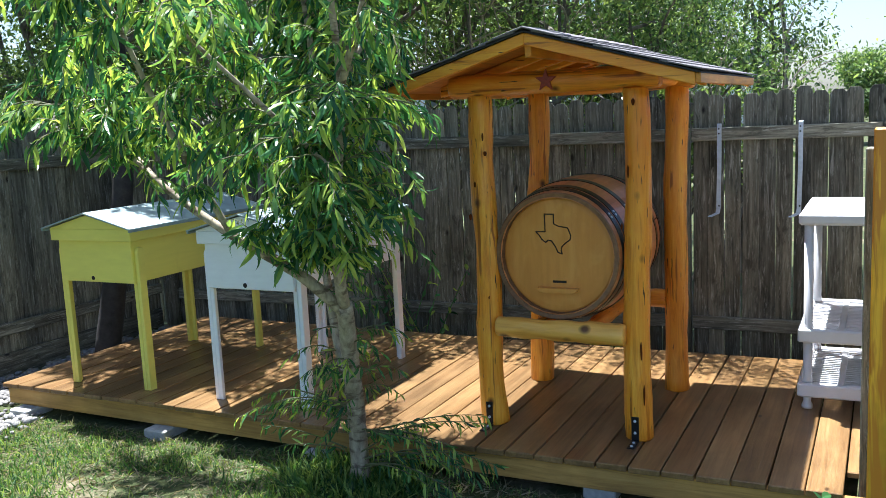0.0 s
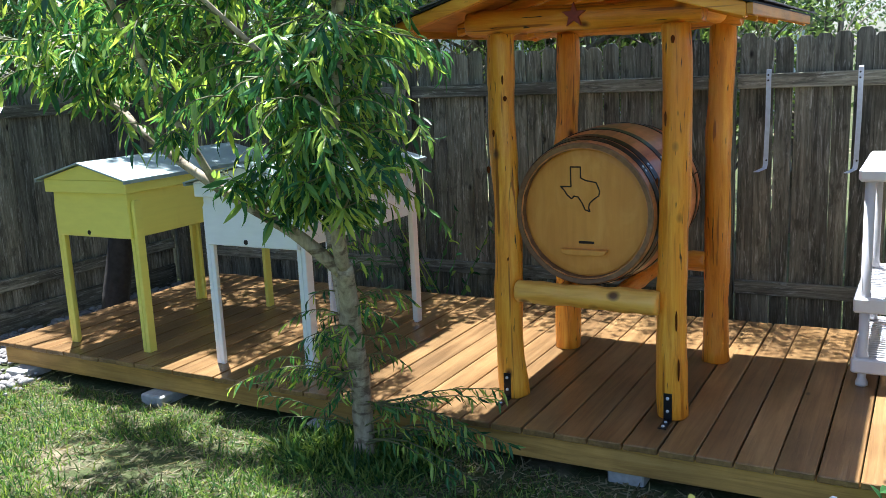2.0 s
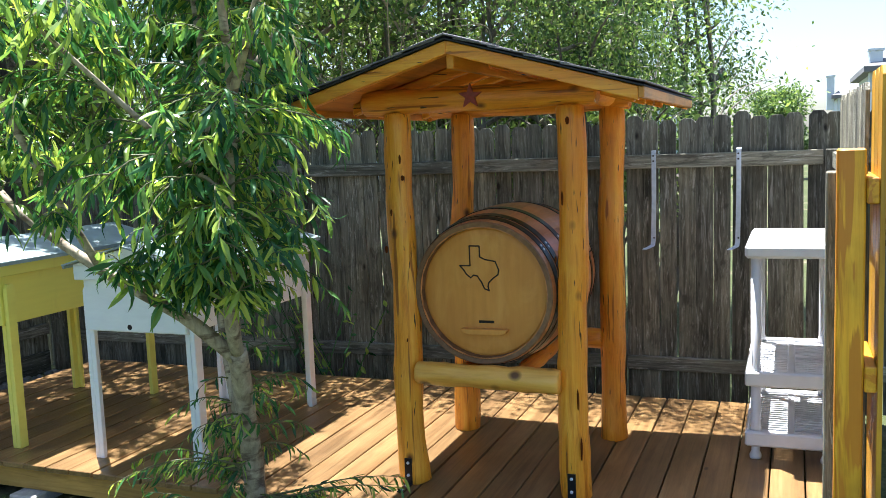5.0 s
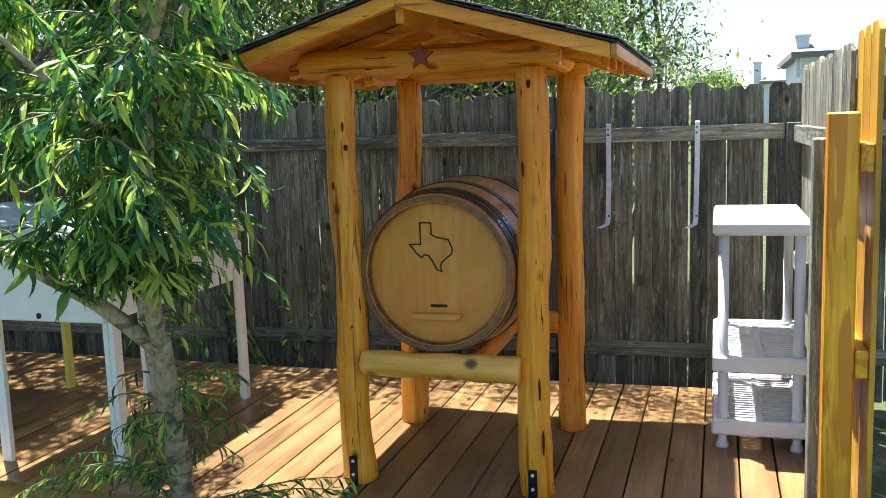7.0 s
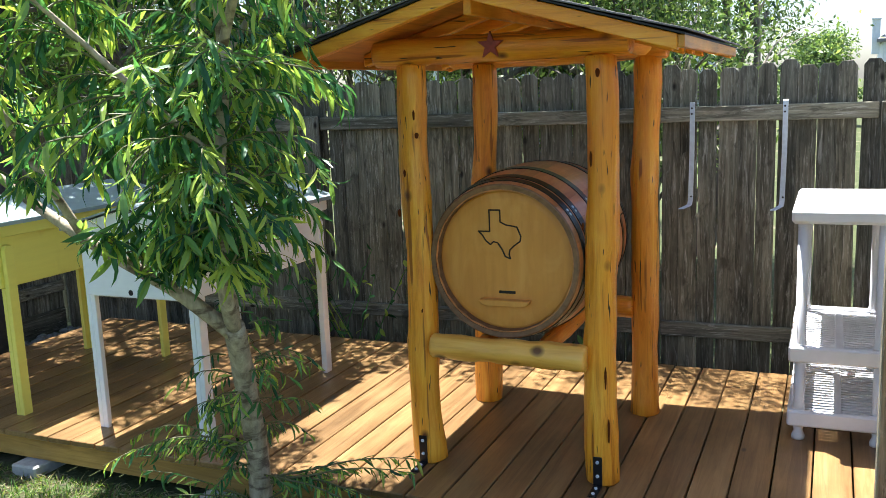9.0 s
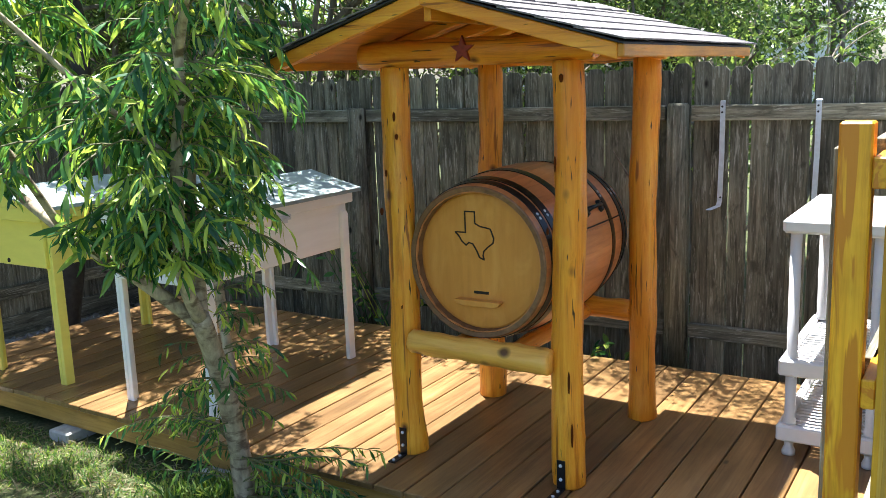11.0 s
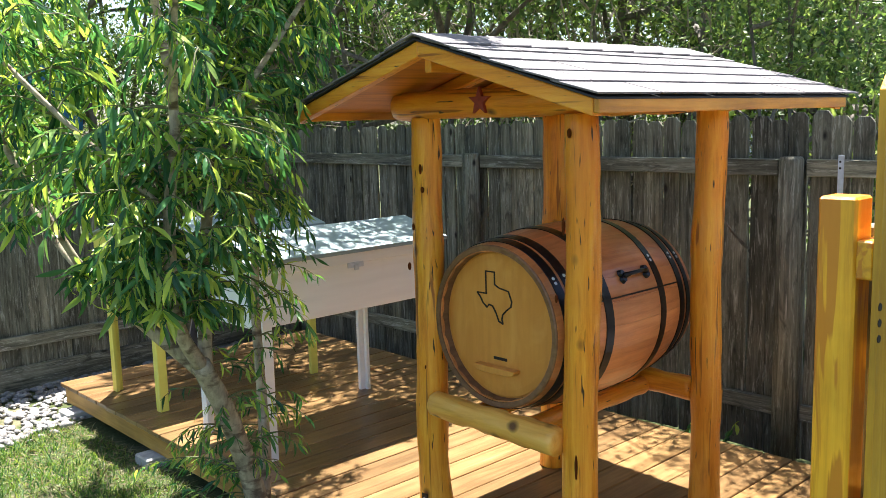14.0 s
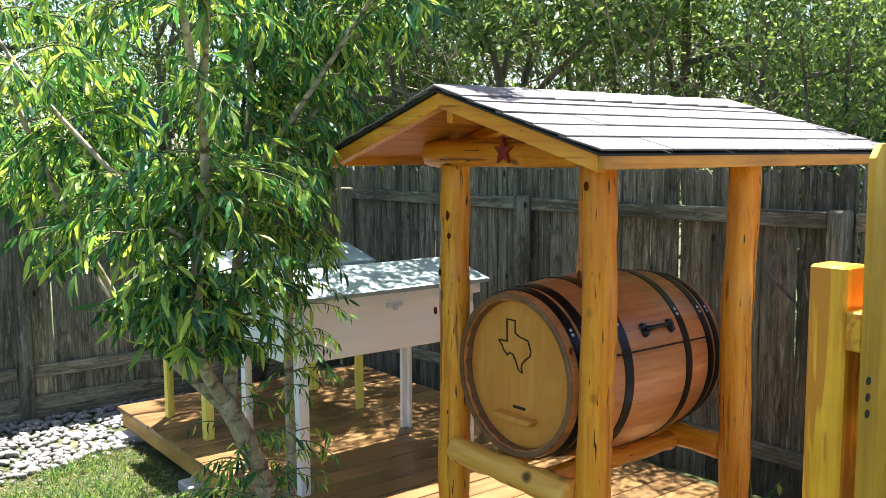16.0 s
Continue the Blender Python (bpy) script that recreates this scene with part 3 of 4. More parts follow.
        part("knot", bm, KNOT, sh, "dark knot in the log", True)
    # red star
    pts = []
    for i in range(10):
        r, a = (0.052, 0.021)[i % 2], math.pi / 2 + i * math.pi / 5
        pts.append((-1.378 + r * math.cos(a), 1.842 + r * math.sin(a)))
    part("star", prism(pts, "y", 3.921, 3.936, 0.001), RED, sh, "small red five-pointed star")


build_shelter()


# ---- barrel ----
def build_barrel():
    y0, y1, zc, re, rb = 3.962, 4.805, 1.034, 0.301, 0.343
    mid, span = (y0 + y1) / 2, (y1 - y0) / 2

    def radius(y):
        f = (y - mid) / span
        return rb - (rb - re) * f * f

    barrel = thing("barrel", (CX, mid, zc - rb), "oak wine barrel with black iron hoops lying on log rails", "barrel")
    count, steps, thick = 24, 12, 0.026
    rng = random.Random(3)
    for i in range(count):
        a0, a1 = math.tau * (i + 0.004) / count, math.tau * (i + 0.996) / count
        bm, prev = bmesh.new(), None
        for s in range(steps + 1):
            y = y0 + (y1 - y0) * s / steps
            r = radius(y)
            ring = [bm.verts.new((CX + rr * math.cos(a), y, zc + rr * math.sin(a))) for rr, a in
                    ((r, a0), (r * 1.001, a0 + (a1 - a0) / 3), (r * 1.001, a0 + 2 * (a1 - a0) / 3), (r, a1), (r - thick, a1), (r - thick, a0))]
            if prev:
                for j in range(6):
                    bm.faces.new((prev[j], prev[(j + 1) % 6], ring[(j + 1) % 6], ring[j]))
            else:
                bm.faces.new(ring)
            prev = ring
        bm.faces.new(prev[::-1])
        bmesh.ops.recalc_face_normals(bm, faces=bm.faces)
        part("stave", bm, OAK, barrel)

    def hoop(ya, yb, out=0.0035):
        bm, rings = bmesh.new(), []
        n = 72
        for y, extra in ((ya, -0.004), (ya, out), (yb, out), (yb, -0.004)):
            rings.append([bm.verts.new((CX + (radius(y) + extra) * math.cos(math.tau * j / n), y, zc + (radius(y) + extra) * math.sin(math.tau * j / n))) for j in range(n)])
        for k in range(4):
            for j in range(n):
                bm.faces.new((rings[k][j], rings[k][(j + 1) % n], rings[(k + 1) % 4][(j + 1) % n], rings[(k + 1) % 4][j]))
        bmesh.ops.recalc_face_normals(bm, faces=bm.faces)
        ob = part("hoop", bm, IRON, barrel, "black iron hoop")
        return ob

    for ya, yb in ((3.992, 4.025), (4.040, 4.078), (4.190, 4.230), (4.525, 4.563), (4.682, 4.720), (4.742, 4.775)):
        h = hoop(ya, yb)
        y = (ya + yb) / 2
        for a in (0.62, 0.68):
            p, d = Vector((CX + radius(y) * math.cos(a), y, zc + radius(y) * math.sin(a))), Vector((math.cos(a), 0, math.sin(a)))
            part("rivet", tube([p + d * 0.002, p + d * 0.005, p + d * 0.0065], (0.007, 0.006, 0.003), 8), STEEL, h, "small rivet")

    def ring_profile(profile, name, mat, label=""):
        bm, rings, n = bmesh.new(), [], 72
        for r, y in profile:
            rings.append([bm.verts.new((CX + r * math.cos(math.tau * j / n), y, zc + r * math.sin(math.tau * j / n))) for j in range(n)])
        for a, b in zip(rings, rings[1:]):
            for j in range(n):
                bm.faces.new((a[j], a[(j + 1) % n], b[(j + 1) % n], b[j]))
        if profile[-1][0] < 0.28:
            bm.faces.new(rings[-1])
        bmesh.ops.recalc_face_normals(bm, faces=bm.faces)
        return part(name, bm, mat, barrel, label)

    ring_profile(((re + 0.0015, 3.994), (re - 0.001, 3.958), (re - 0.006, 3.954), (re - 0.022, 3.956), (re - 0.030, 4.003)), "chime", RIM_OAK, "worn dark barrel rim")
    ring_profile(((re + 0.0015, 4.776), (re - 0.001, 4.809), (re - 0.020, 4.809), (re - 0.030, 4.775)), "chime", RIM_OAK)
    head = ring_profile(((re - 0.026, 4.014), (re - 0.028, 4.000), (0.264, 3.995), (0.24, 3.993), (0.12, 3.993)), "head", HEAD, "pale flat oak barrel head")
    ring_profile(((re - 0.026, 4.765), (0.262, 4.778), (0.12, 4.778)), "head", HEAD)
    # state outline burnt into the head
    outline = ((-0.039, 0.100), (0.006, 0.100), (0.006, 0.052), (0.030, 0.040), (0.055, 0.036), (0.075, 0.032), (0.083, 0.012), (0.090, -0.006), (0.086, -0.026),
               (0.062, -0.044), (0.044, -0.062), (0.040, -0.080), (0.045, -0.098), (0.024, -0.090), (0.012, -0.062), (-0.006, -0.034), (-0.024, -0.030), (-0.036, -0.042),
               (-0.056, -0.026), (-0.068, -0.006), (-0.085, 0.012), (-0.038, 0.012))
    bx, bz = -1.389, 1.134
    ring = [(bx + u * 0.98, 3.9915, bz + v * 0.945) for u, v in outline]
    ring = ring + [ring[0]]
    bm = bmesh.new()
    for a, b in zip(ring, ring[1:]):
        a, b = Vector(a), Vector(b)
        e = (b - a).normalized() * 0.0012
        tube([a - e, b + e], (0.0030, 0.0030), 6, bm=bm)
    part("burnt_outline", bm, DARK, head, "dark burnt state outline")
    part("slot", box(-1.395, -1.328, 3.9905, 3.9935, 0.903, 0.914, 0.001), DARK, head, "dark entrance slot")
    ledge = [(u - 0.016, v - 0.004) for u, v in ((-1.450, 0.880), (-1.440, 0.868), (-1.415, 0.862), (-1.285, 0.862), (-1.260, 0.868), (-1.250, 0.880), (-1.250, 0.886), (-1.450, 0.886))]
    part("landing_ledge", prism(ledge, "y", 3.958, 3.994, 0.002), HEAD, head, "small wooden landing ledge")
    # hatch joint and handle on the flank
    a = math.asin((1.135 - zc) / 0.34)
    bm = bmesh.new()
    pts = [(CX + (radius(y) + 0.0008) * math.cos(a), y, zc + (radius(y) + 0.0008) * math.sin(a)) for y in np.linspace(4.08, 4.68, 12)]
    part("hatch_joint", tube(pts, [0.0032] * 12, 6, bm=bm), DARK, barrel, "dark hatch joint")
    ah = a + 0.20
    d = Vector((math.cos(ah), 0, math.sin(ah)))
    t = Vector((-math.sin(ah), 0, math.cos(ah)))

    def on(y, out):
        return Vector((CX, y, zc)) + d * (radius(y) + out)
    handle = part("handle", tube([on(4.325, 0.012), on(4.35, 0.027), on(4.395, 0.032), on(4.44, 0.027), on(4.465, 0.012)], (0.012, 0.008, 0.0075, 0.008, 0.012), 10), IRON, barrel, "dark cast pull handle", True)
    for y in (4.322, 4.468):
        for s in (-1, 1):
            part("handle_lug", tube([on(y, 0.002) + t * s * 0.012, on(y, 0.016) + t * s * 0.012], (0.016, 0.011), 10), IRON, handle)


build_barrel()


# ---- hives ----
def build_hive(x, colour, name_colour, roof_words):
    hive = thing("beehive", (x, 4.38, DECK_Z), name_colour + " long beehive on four legs under a " + roof_words + " roof", "beehive", "hives on the deck")
    y0, y1 = 3.815, 4.94
    part("body", box(x - 0.288, x + 0.288, y0, y1, 0.832, 1.088, 0.005), colour, hive)
    lid = part("lid", box(x - 0.318, x + 0.318, y0 - 0.028, y1 + 0.028, 1.080, 1.152, 0.005), colour, hive)
    for ya, yb in ((y0 - 0.030, y0 - 0.008), (y1 + 0.008, y1 + 0.030)):
        part("gable", prism([(x - 0.318, 1.1525), (x + 0.318, 1.1525), (x, 1.236)], "y", ya, yb, 0.002), colour, lid)
    for side in (-1, 1):
        pts = [(x, 1.250), (x + side * 0.352, 1.158), (x + side * 0.352, 1.150), (x, 1.242)]
        part("roof_sheet", prism(pts, "y", y0 - 0.062, y1 + 0.062), SHEET, hive, "grey-blue painted roof sheet")
        part("drip_edge", box(x + side * 0.345 - 0.006, x + side * 0.345 + 0.006, y0 - 0.06, y1 + 0.06, 1.138, 1.1515, 0.001), SHEET, hive)
    for sx in (-1, 1):
        for ya, face in ((y0 + 0.02, 1), (y1 - 0.074, -1)):
            xi, xo = x + sx * 0.290, x + sx * 0.316
            pts = [(ya, DECK_Z), (ya + 0.054, DECK_Z), (ya + 0.054, 1.02), (ya + 0.042, 1.04), (ya + 0.012, 1.04), (ya, 1.02)]
            leg = part("leg", prism(pts, "x", min(xi, xo), max(xi, xo), 0.003), colour, hive)
            yb = ya if face == 1 else ya + 0.032
            part("leg_brace", box(min(x + sx * 0.264, x + sx * 0.289), max(x + sx * 0.264, x + sx * 0.289), yb, yb + 0.022, DECK_Z, 0.831, 0.002), colour, leg)
    part("entrance_hole", tube([(x - 0.03, y0 - 0.0015, 0.856), (x - 0.03, y0 + 0.006, 0.856)], (0.013, 0.013), 14), DARK, hive, "dark round entrance hole")
    latch = part("latch", box(x + 0.3185, x + 0.326, 4.34, 4.44, 1.060, 1.088, 0.002), STEEL, hive, "small steel hasp latch")
    part("latch_tab", box(x + 0.3265, x + 0.334, 4.375, 4.405, 1.048, 1.075, 0.002), STEEL, latch)


build_hive(-4.155, YELLOW, "yellow painted", "grey")
build_hive(-3.04, WHITE, "white painted", "grey")


# ---- plastic shelf ----
def build_shelf():
    x0, x1, y0, y1 = -0.362, 0.026, 4.60, 5.36
    unit = thing("shelf_unit", ((x0 + x1) / 2, 4.98, DECK_Z), "grey-white plastic three-tier shelf unit standing on the deck", "shelf")
    part("top", box(x0, x1, y0, y1, 1.105, 1.163, 0.012), PLASTIC, unit)
    bar = to_mesh("slat", box(-0.078, 0.078, -0.0095, 0.0095, -0.004, 0.004, 0.001), PLASTIC)
    for z in (0.575, 0.300):
        tray = part("tray", box(x0, x1, y0, y0 + 0.036, z - 0.045, z + 0.022, 0.008, box(x0, x1, y1 - 0.036, y1, z - 0.045, z + 0.022, 0.008,
                    box(x0, x0 + 0.036, y0 + 0.03, y1 - 0.03, z - 0.045, z + 0.022, 0.008, box(x1 - 0.036, x1, y0 + 0.03, y1 - 0.03, z - 0.045, z + 0.022, 0.008,
                    box((x0 + x1) / 2 - 0.016, (x0 + x1) / 2 + 0.016, y0 + 0.03, y1 - 0.03, z - 0.012, z + 0.012, 0.003))))), PLASTIC, unit)
        for i in range(20):
            for cx in ((x0 + x1) / 2 - 0.087, (x0 + x1) / 2 + 0.087):
                piece("slat", bar, tray, pose(cx, y0 + 0.052 + i * 0.0345, z + 0.004))
    for x in (x0 + 0.045, x1 - 0.045):
        for y in (y0 + 0.045, y1 - 0.045):
            for a, b in ((0.590, 1.108), (0.318, 0.535)):
                part("leg", tube([(x, y, a), (x, y, a + 0.02), (x, y, a + 0.03), (x, y, b)], (0.025, 0.025, 0.021, 0.022), 14), PLASTIC, unit, "", True)
            part("foot", tube([(x, y, DECK_Z), (x, y, 0.205), (x, y, 0.225), (x, y, 0.26)], (0.026, 0.027, 0.018, 0.020), 14), PLASTIC, unit, "", True)


build_shelf()


# ---- peach tree ----
LEAVES = [leaf_shape(1.0, 0.185, c, f) for c, f in ((0.25, 0.35), (0.6, 0.5), (0.9, 0.3), (0.45, 0.15), (1.2, 0.5), (0.1, 0.45))]


def smooth_line(points, n):
    """Points along a smooth curve through the given ones."""
    p = [Vector(q) for q in points]
    p = [p[0] * 2 - p[1]] + p + [p[-1] * 2 - p[-2]]
    out = []
    for i in range(1, len(p) - 2):
        for s in range(n):
            t = s / n
            a, b, c, d = p[i - 1], p[i], p[i + 1], p[i + 2]
            out.append(0.5 * ((2 * b) + (c - a) * t + (2 * a - 5 * b + 4 * c - d) * t * t + (3 * b - a - 3 * c + d) * t ** 3))
    return out + [p[-2]]


def skirt_height(x, y):
    """The crown's lower edge, which rises towards its sides."""
    return np.maximum(np.interp(x, (-3.6, -3.0, -2.6, -2.45, -2.1, -1.8, -1.62, -1.5), (1.58, 1.55, 1.46, 1.34, 1.04, 1.08, 1.30, 2.1)),
                      np.interp(y, (2.4, 2.7, 3.0, 3.55, 3.75, 4.0, 4.25), (1.48, 1.30, 0.96, 0.98, 1.22, 1.55, 2.1)))


def build_peach_tree():
    tree = thing("peach_tree", (-2.2, 3.46, 0.0), "young peach tree with long drooping green leaves and grey bark", "tree")
    rng = random.Random(12)
    stems = (
        ("trunk", ((-2.20, 3.47, -0.05), (-2.175, 3.43, 0.3), (-2.10, 3.29, 0.68), (-2.02, 3.14, 0.95)), 0.047, 0.036),
        ("limb", ((-2.02, 3.14, 0.94), (-1.96, 3.03, 1.15), (-1.93, 3.02, 1.5), (-1.91, 3.05, 1.84), (-1.90, 2.98, 2.4), (-1.86, 2.95, 3.1)), 0.027, 0.009),
        ("limb", ((-2.03, 3.15, 0.92), (-2.14, 3.00, 1.10), (-2.38, 2.90, 1.27), (-2.72, 2.86, 1.50), (-3.1, 2.82, 1.85)), 0.028, 0.009),
        ("limb", ((-2.04, 3.17, 0.92), (-2.12, 3.24, 1.30), (-2.21, 3.34, 1.72), (-2.30, 3.42, 2.2), (-2.42, 3.46, 2.9)), 0.028, 0.008),
        ("limb", ((-2.20, 3.46, 0.12), (-2.28, 3.54, 0.40), (-2.36, 3.59, 0.65), (-2.42, 3.62, 1.0), (-2.47, 3.66, 1.30), (-2.48, 3.62, 1.75), (-2.42, 3.66, 2.2), (-2.32, 3.72, 2.7)), 0.028, 0.008),
        ("limb", ((-2.38, 2.90, 1.27), (-2.5, 2.7, 1.75), (-2.62, 2.55, 2.3), (-2.72, 2.45, 2.9)), 0.014, 0.006),
        ("limb", ((-1.93, 3.02, 1.5), (-2.15, 2.75, 1.85), (-2.4, 2.55, 2.2), (-2.6, 2.4, 2.6)), 0.011, 0.005),
        ("limb", ((-1.91, 3.05, 1.84), (-1.72, 2.98, 2.2), (-1.52, 2.95, 2.6), (-1.30, 2.92, 2.85)), 0.016, 0.006),
        ("limb", ((-2.72, 2.86, 1.50), (-3.1, 3.0, 1.75), (-3.4, 3.1, 2.1), (-3.6, 3.1, 2.5)), 0.015, 0.005),
        ("limb", ((-2.48, 3.62, 1.75), (-2.36, 3.92, 2.28), (-2.12, 4.08, 2.72), (-1.84, 4.14, 2.95)), 0.014, 0.005),
        ("limb", ((-2.42, 3.66, 2.2), (-2.64, 3.95, 2.50), (-2.88, 4.22, 2.78), (-3.1, 4.4, 2.9)), 0.012, 0.005),
        ("limb", ((-2.21, 3.34, 1.72), (-2.05, 3.58, 2.12), (-1.92, 3.78, 2.48), (-1.74, 3.86, 2.80)), 0.013, 0.005),
        # High limbs, mostly out of view, added to cast shade on the lawn.
        ("limb", ((-2.42, 3.46, 2.9), (-2.62, 3.78, 3.12), (-2.95, 3.98, 3.25), (-3.35, 4.08, 3.3)), 0.010, 0.004),
        ("limb", ((-2.42, 3.46, 2.9), (-2.25, 3.80, 3.15), (-2.05, 4.02, 3.30), (-1.80, 4.10, 3.35)), 0.010, 0.004),
        ("limb", ((-2.95, 3.98, 3.25), (-3.35, 3.95, 3.24), (-3.7, 3.9, 3.2), (-4.05, 3.86, 3.1)), 0.007, 0.004),
    )
    lines = []
    for i, (name, pts, r0, r1) in enumerate(stems):
        line = smooth_line(pts, 7)
        radii = [r0 + (r1 - r0) * j / (len(line) - 1) for j in range(len(line))]
        if i == 0:
            radii[0], radii[1], radii[2] = 0.074, 0.064, 0.056
        part(name, tube(line, radii, 12, 0.10, i), BARK, tree, "", True)
        if i:
            lines.append((line, i))
    at, way, size = [], [], []
    twigs = bmesh.new()

    def leafy(line, start, step, grow):
        """Leaves in turn round a twig."""
        done, total = 0.0, sum((b - a).length for a, b in zip(line, line[1:]))
        for a, b in zip(line, line[1:]):
            seg = b - a
            n = max(1, int(seg.length / step))
            for k in range(n):
                f = (done + seg.length * k / n) / total
                if f < start:
                    continue
                side = Vector((rng.gauss(0, 1), rng.gauss(0, 1), rng.gauss(0, 0.6)))
                side = (side - seg.normalized() * side.dot(seg.normalized())).normalized()
                d = seg.normalized() * 0.55 + side * 0.65 + Vector((0, 0, -0.25 - 0.75 * rng.random()))
                at.append(a.lerp(b, k / n)), way.append(d)
                size.append(grow * rng.uniform(0.05, 0.118))
            done += seg.length

    def spray(p, d, length, depth, free=False, sag=1.0):
        """A drooping side shoot with leaves; some carry further shoots."""
        line, q = [p.copy()], p.copy()
        v = d.normalized()
        n = 6
        for j in range(n):
            v = (v + Vector((rng.gauss(0, 0.13), rng.gauss(0, 0.13), sag * (-0.13 - 0.04 * j)))).normalized()
            q = q + v * length / n
            if not free and q.z < float(skirt_height(q.x, q.y)) + 0.06:
                break
            line.append(q.copy())
        n = len(line) - 1
        if n < 2:
            return
        tube(line, [0.0042 * (1 - 0.8 * j / n) * (0.6 + length) for j in range(n + 1)], 5, bm=twigs)
        leafy(line, 0.12, 0.0140, 0.68 if free else 1.0)
        if depth:
            for _ in range(3):
                j = rng.randint(1, n - 1)
                spray(line[j], (line[j + 1] - line[j]).normalized() + Vector((rng.gauss(0, 0.7), rng.gauss(0, 0.7), rng.gauss(0.2, 0.4))), length * rng.uniform(0.45, 0.7), depth - 1)

    plan = {1: (46, 0.42), 2: (34, 0.42), 3: (42, 0.42), 4: (44, 0.36), 5: (26, 0.45), 6: (24, 0.42), 7: (14, 0.32), 8: (24, 0.45), 9: (38, 0.36), 10: (34, 0.36), 11: (24, 0.34), 12: (40, 0.40), 13: (36, 0.40), 14: (34, 0.42)}
    for line, i in lines:
        count, reach = plan[i]
        for k in range(count):
            f = rng.uniform({2: 0.34, 4: 0.3}.get(i, 0.05), 1.0)
            j = min(int(f * (len(line) - 1)), len(line) - 2)
            axis = (line[j + 1] - line[j]).normalized()
            out = Vector((rng.gauss(-0.15, 1), rng.gauss(-0.1, 1), rng.uniform(0.0, 0.9)))
            if i == 4:
                out = Vector((rng.gauss(0.3, 0.8), rng.gauss(0.1, 0.8), rng.uniform(0.0, 0.6)))
            spray(line[j], out + axis * 0.5, reach * rng.uniform(0.55, 1.15), 1)
    # close foliage round the fork
    for k in range(60):
        line = lines[(0, 2)[k % 2]][0]
        q = line[rng.randint(0, 12)]
        a = rng.gauss(-1.2, 1.1)
        spray(q + Vector((0, 0, rng.uniform(0.05, 0.5))), Vector((math.cos(a), math.sin(a), rng.uniform(0.1, 0.8))), rng.uniform(0.2, 0.42), 0)
    upper = len(at)
    # low suckers round the foot
    for _ in range(6):
        a = rng.uniform(0, math.tau)
        spray(Vector((-2.18, 3.45, rng.uniform(0.12, 0.55))), Vector((math.cos(a), math.sin(a) - 0.35, 0.85)), rng.uniform(0.2, 0.38), 0, True)
    for _ in range(12):
        q = lines[3][0][rng.randint(6, 26)]
        a = rng.uniform(0, math.tau)
        spray(q.copy(), Vector((math.cos(a), math.sin(a), 0.4)), rng.uniform(0.10, 0.24), 0, True)
    trunk_line = smooth_line(stems[0][1], 7)
    for _ in range(20):
        q = trunk_line[rng.randint(6, len(trunk_line) - 1)]
        a = rng.uniform(0, math.tau)
        spray(q + Vector((math.cos(a), math.sin(a), 0)) * 0.05, Vector((math.cos(a), math.sin(a), 0.5)), rng.uniform(0.10, 0.24), 0, True)
    for p, d, n in (((-2.14, 3.42, 0.15), (1.0, -0.05, 0.42), 0.55), ((-2.14, 3.42, 0.12), (1.0, 0.15, 0.30), 0.62), ((-2.16, 3.42, 0.18), (0.7, 0.1, 0.5), 0.42),
                    ((-2.22, 3.40, 0.2), (-0.9, -0.5, 0.6), 0.45), ((-2.22, 3.38, 0.2), (-0.7, -0.7, 0.5), 0.35), ((-2.16, 3.42, 0.10), (1.0, 0.3, 0.35), 0.48), ((-2.10, 3.44, 0.14), (1.0, 0.22, 0.22), 0.60), ((-2.10, 3.40, 0.14), (1.0, -0.1, 0.25), 0.5), ((-2.06, 3.46, 0.16), (1.0, 0.42, 0.36), 0.56), ((-2.06, 3.46, 0.14), (1.0, 0.30, 0.46), 0.62), ((-2.04, 3.44, 0.14), (1.0, 0.15, 0.40), 0.52)):
        spray(Vector(p), Vector(d), n, 0, True, 0.45)
    for _ in range(5):
        spray(Vector((-2.12, 3.42, rng.uniform(0.22, 0.32))), Vector((1.0, rng.uniform(-0.1, 0.25), rng.uniform(0.15, 0.42))), rng.uniform(0.42, 0.66), 0, True, 0.35)
    for _ in range(6):
        spray(Vector((-2.20, 3.40, rng.uniform(0.30, 0.45))), Vector((-1.0, rng.uniform(-0.3, 0.15), rng.uniform(0.2, 0.6))), rng.uniform(0.36, 0.55), 0, True, 0.6)
    # shoots along the second stem
    for _ in range(26):
        q = lines[3][0][rng.randint(9, 30)]
        a = rng.gauss(0.6, 1.3)
        spray(q.copy(), Vector((math.cos(a), math.sin(a), 0.5)), rng.uniform(0.16, 0.32), 0, True)
    # one shoot towards the shelter
    spray(Vector((-2.1, 3.3, 1.25)), Vector((1.0, 0.35, 0.15)), 0.5, 0, True)
    tagged(part("twig", twigs, TWIG, tree), kind="stuff")
    at, way, size = np.array([tuple(p) for p in at]), np.array([tuple(d) for d in way]), np.array(size)
    skirt = skirt_height(at[:, 0], at[:, 1])
    skirt[upper:] = 0.0
    keep = (at[:, 2] > 0.02) & (at[:, 2] - 0.7 * size > skirt * (1 + 0.05 * np.sin(at[:, 0] * 23) * np.sin(at[:, 1] * 19)) - 0.02) & ~((at[:, 2] < 0.24) & (at[:, 1] > 3.6))
    at, way, size = at[keep], way[keep], size[keep]
    nrng = np.random.default_rng(5)
    single = np.argsort(at[:, 1] + 0.25 * at[:, 2])[:280]
    mask = np.ones(len(at), bool)
    mask[single] = False
    crown = part("crown", scatter("crown", LEAVES, at[mask], way[mask], size[mask], LEAF, nrng), None, tree, "dense drooping lance-shaped leaves")
    tagged(crown, kind="stuff")
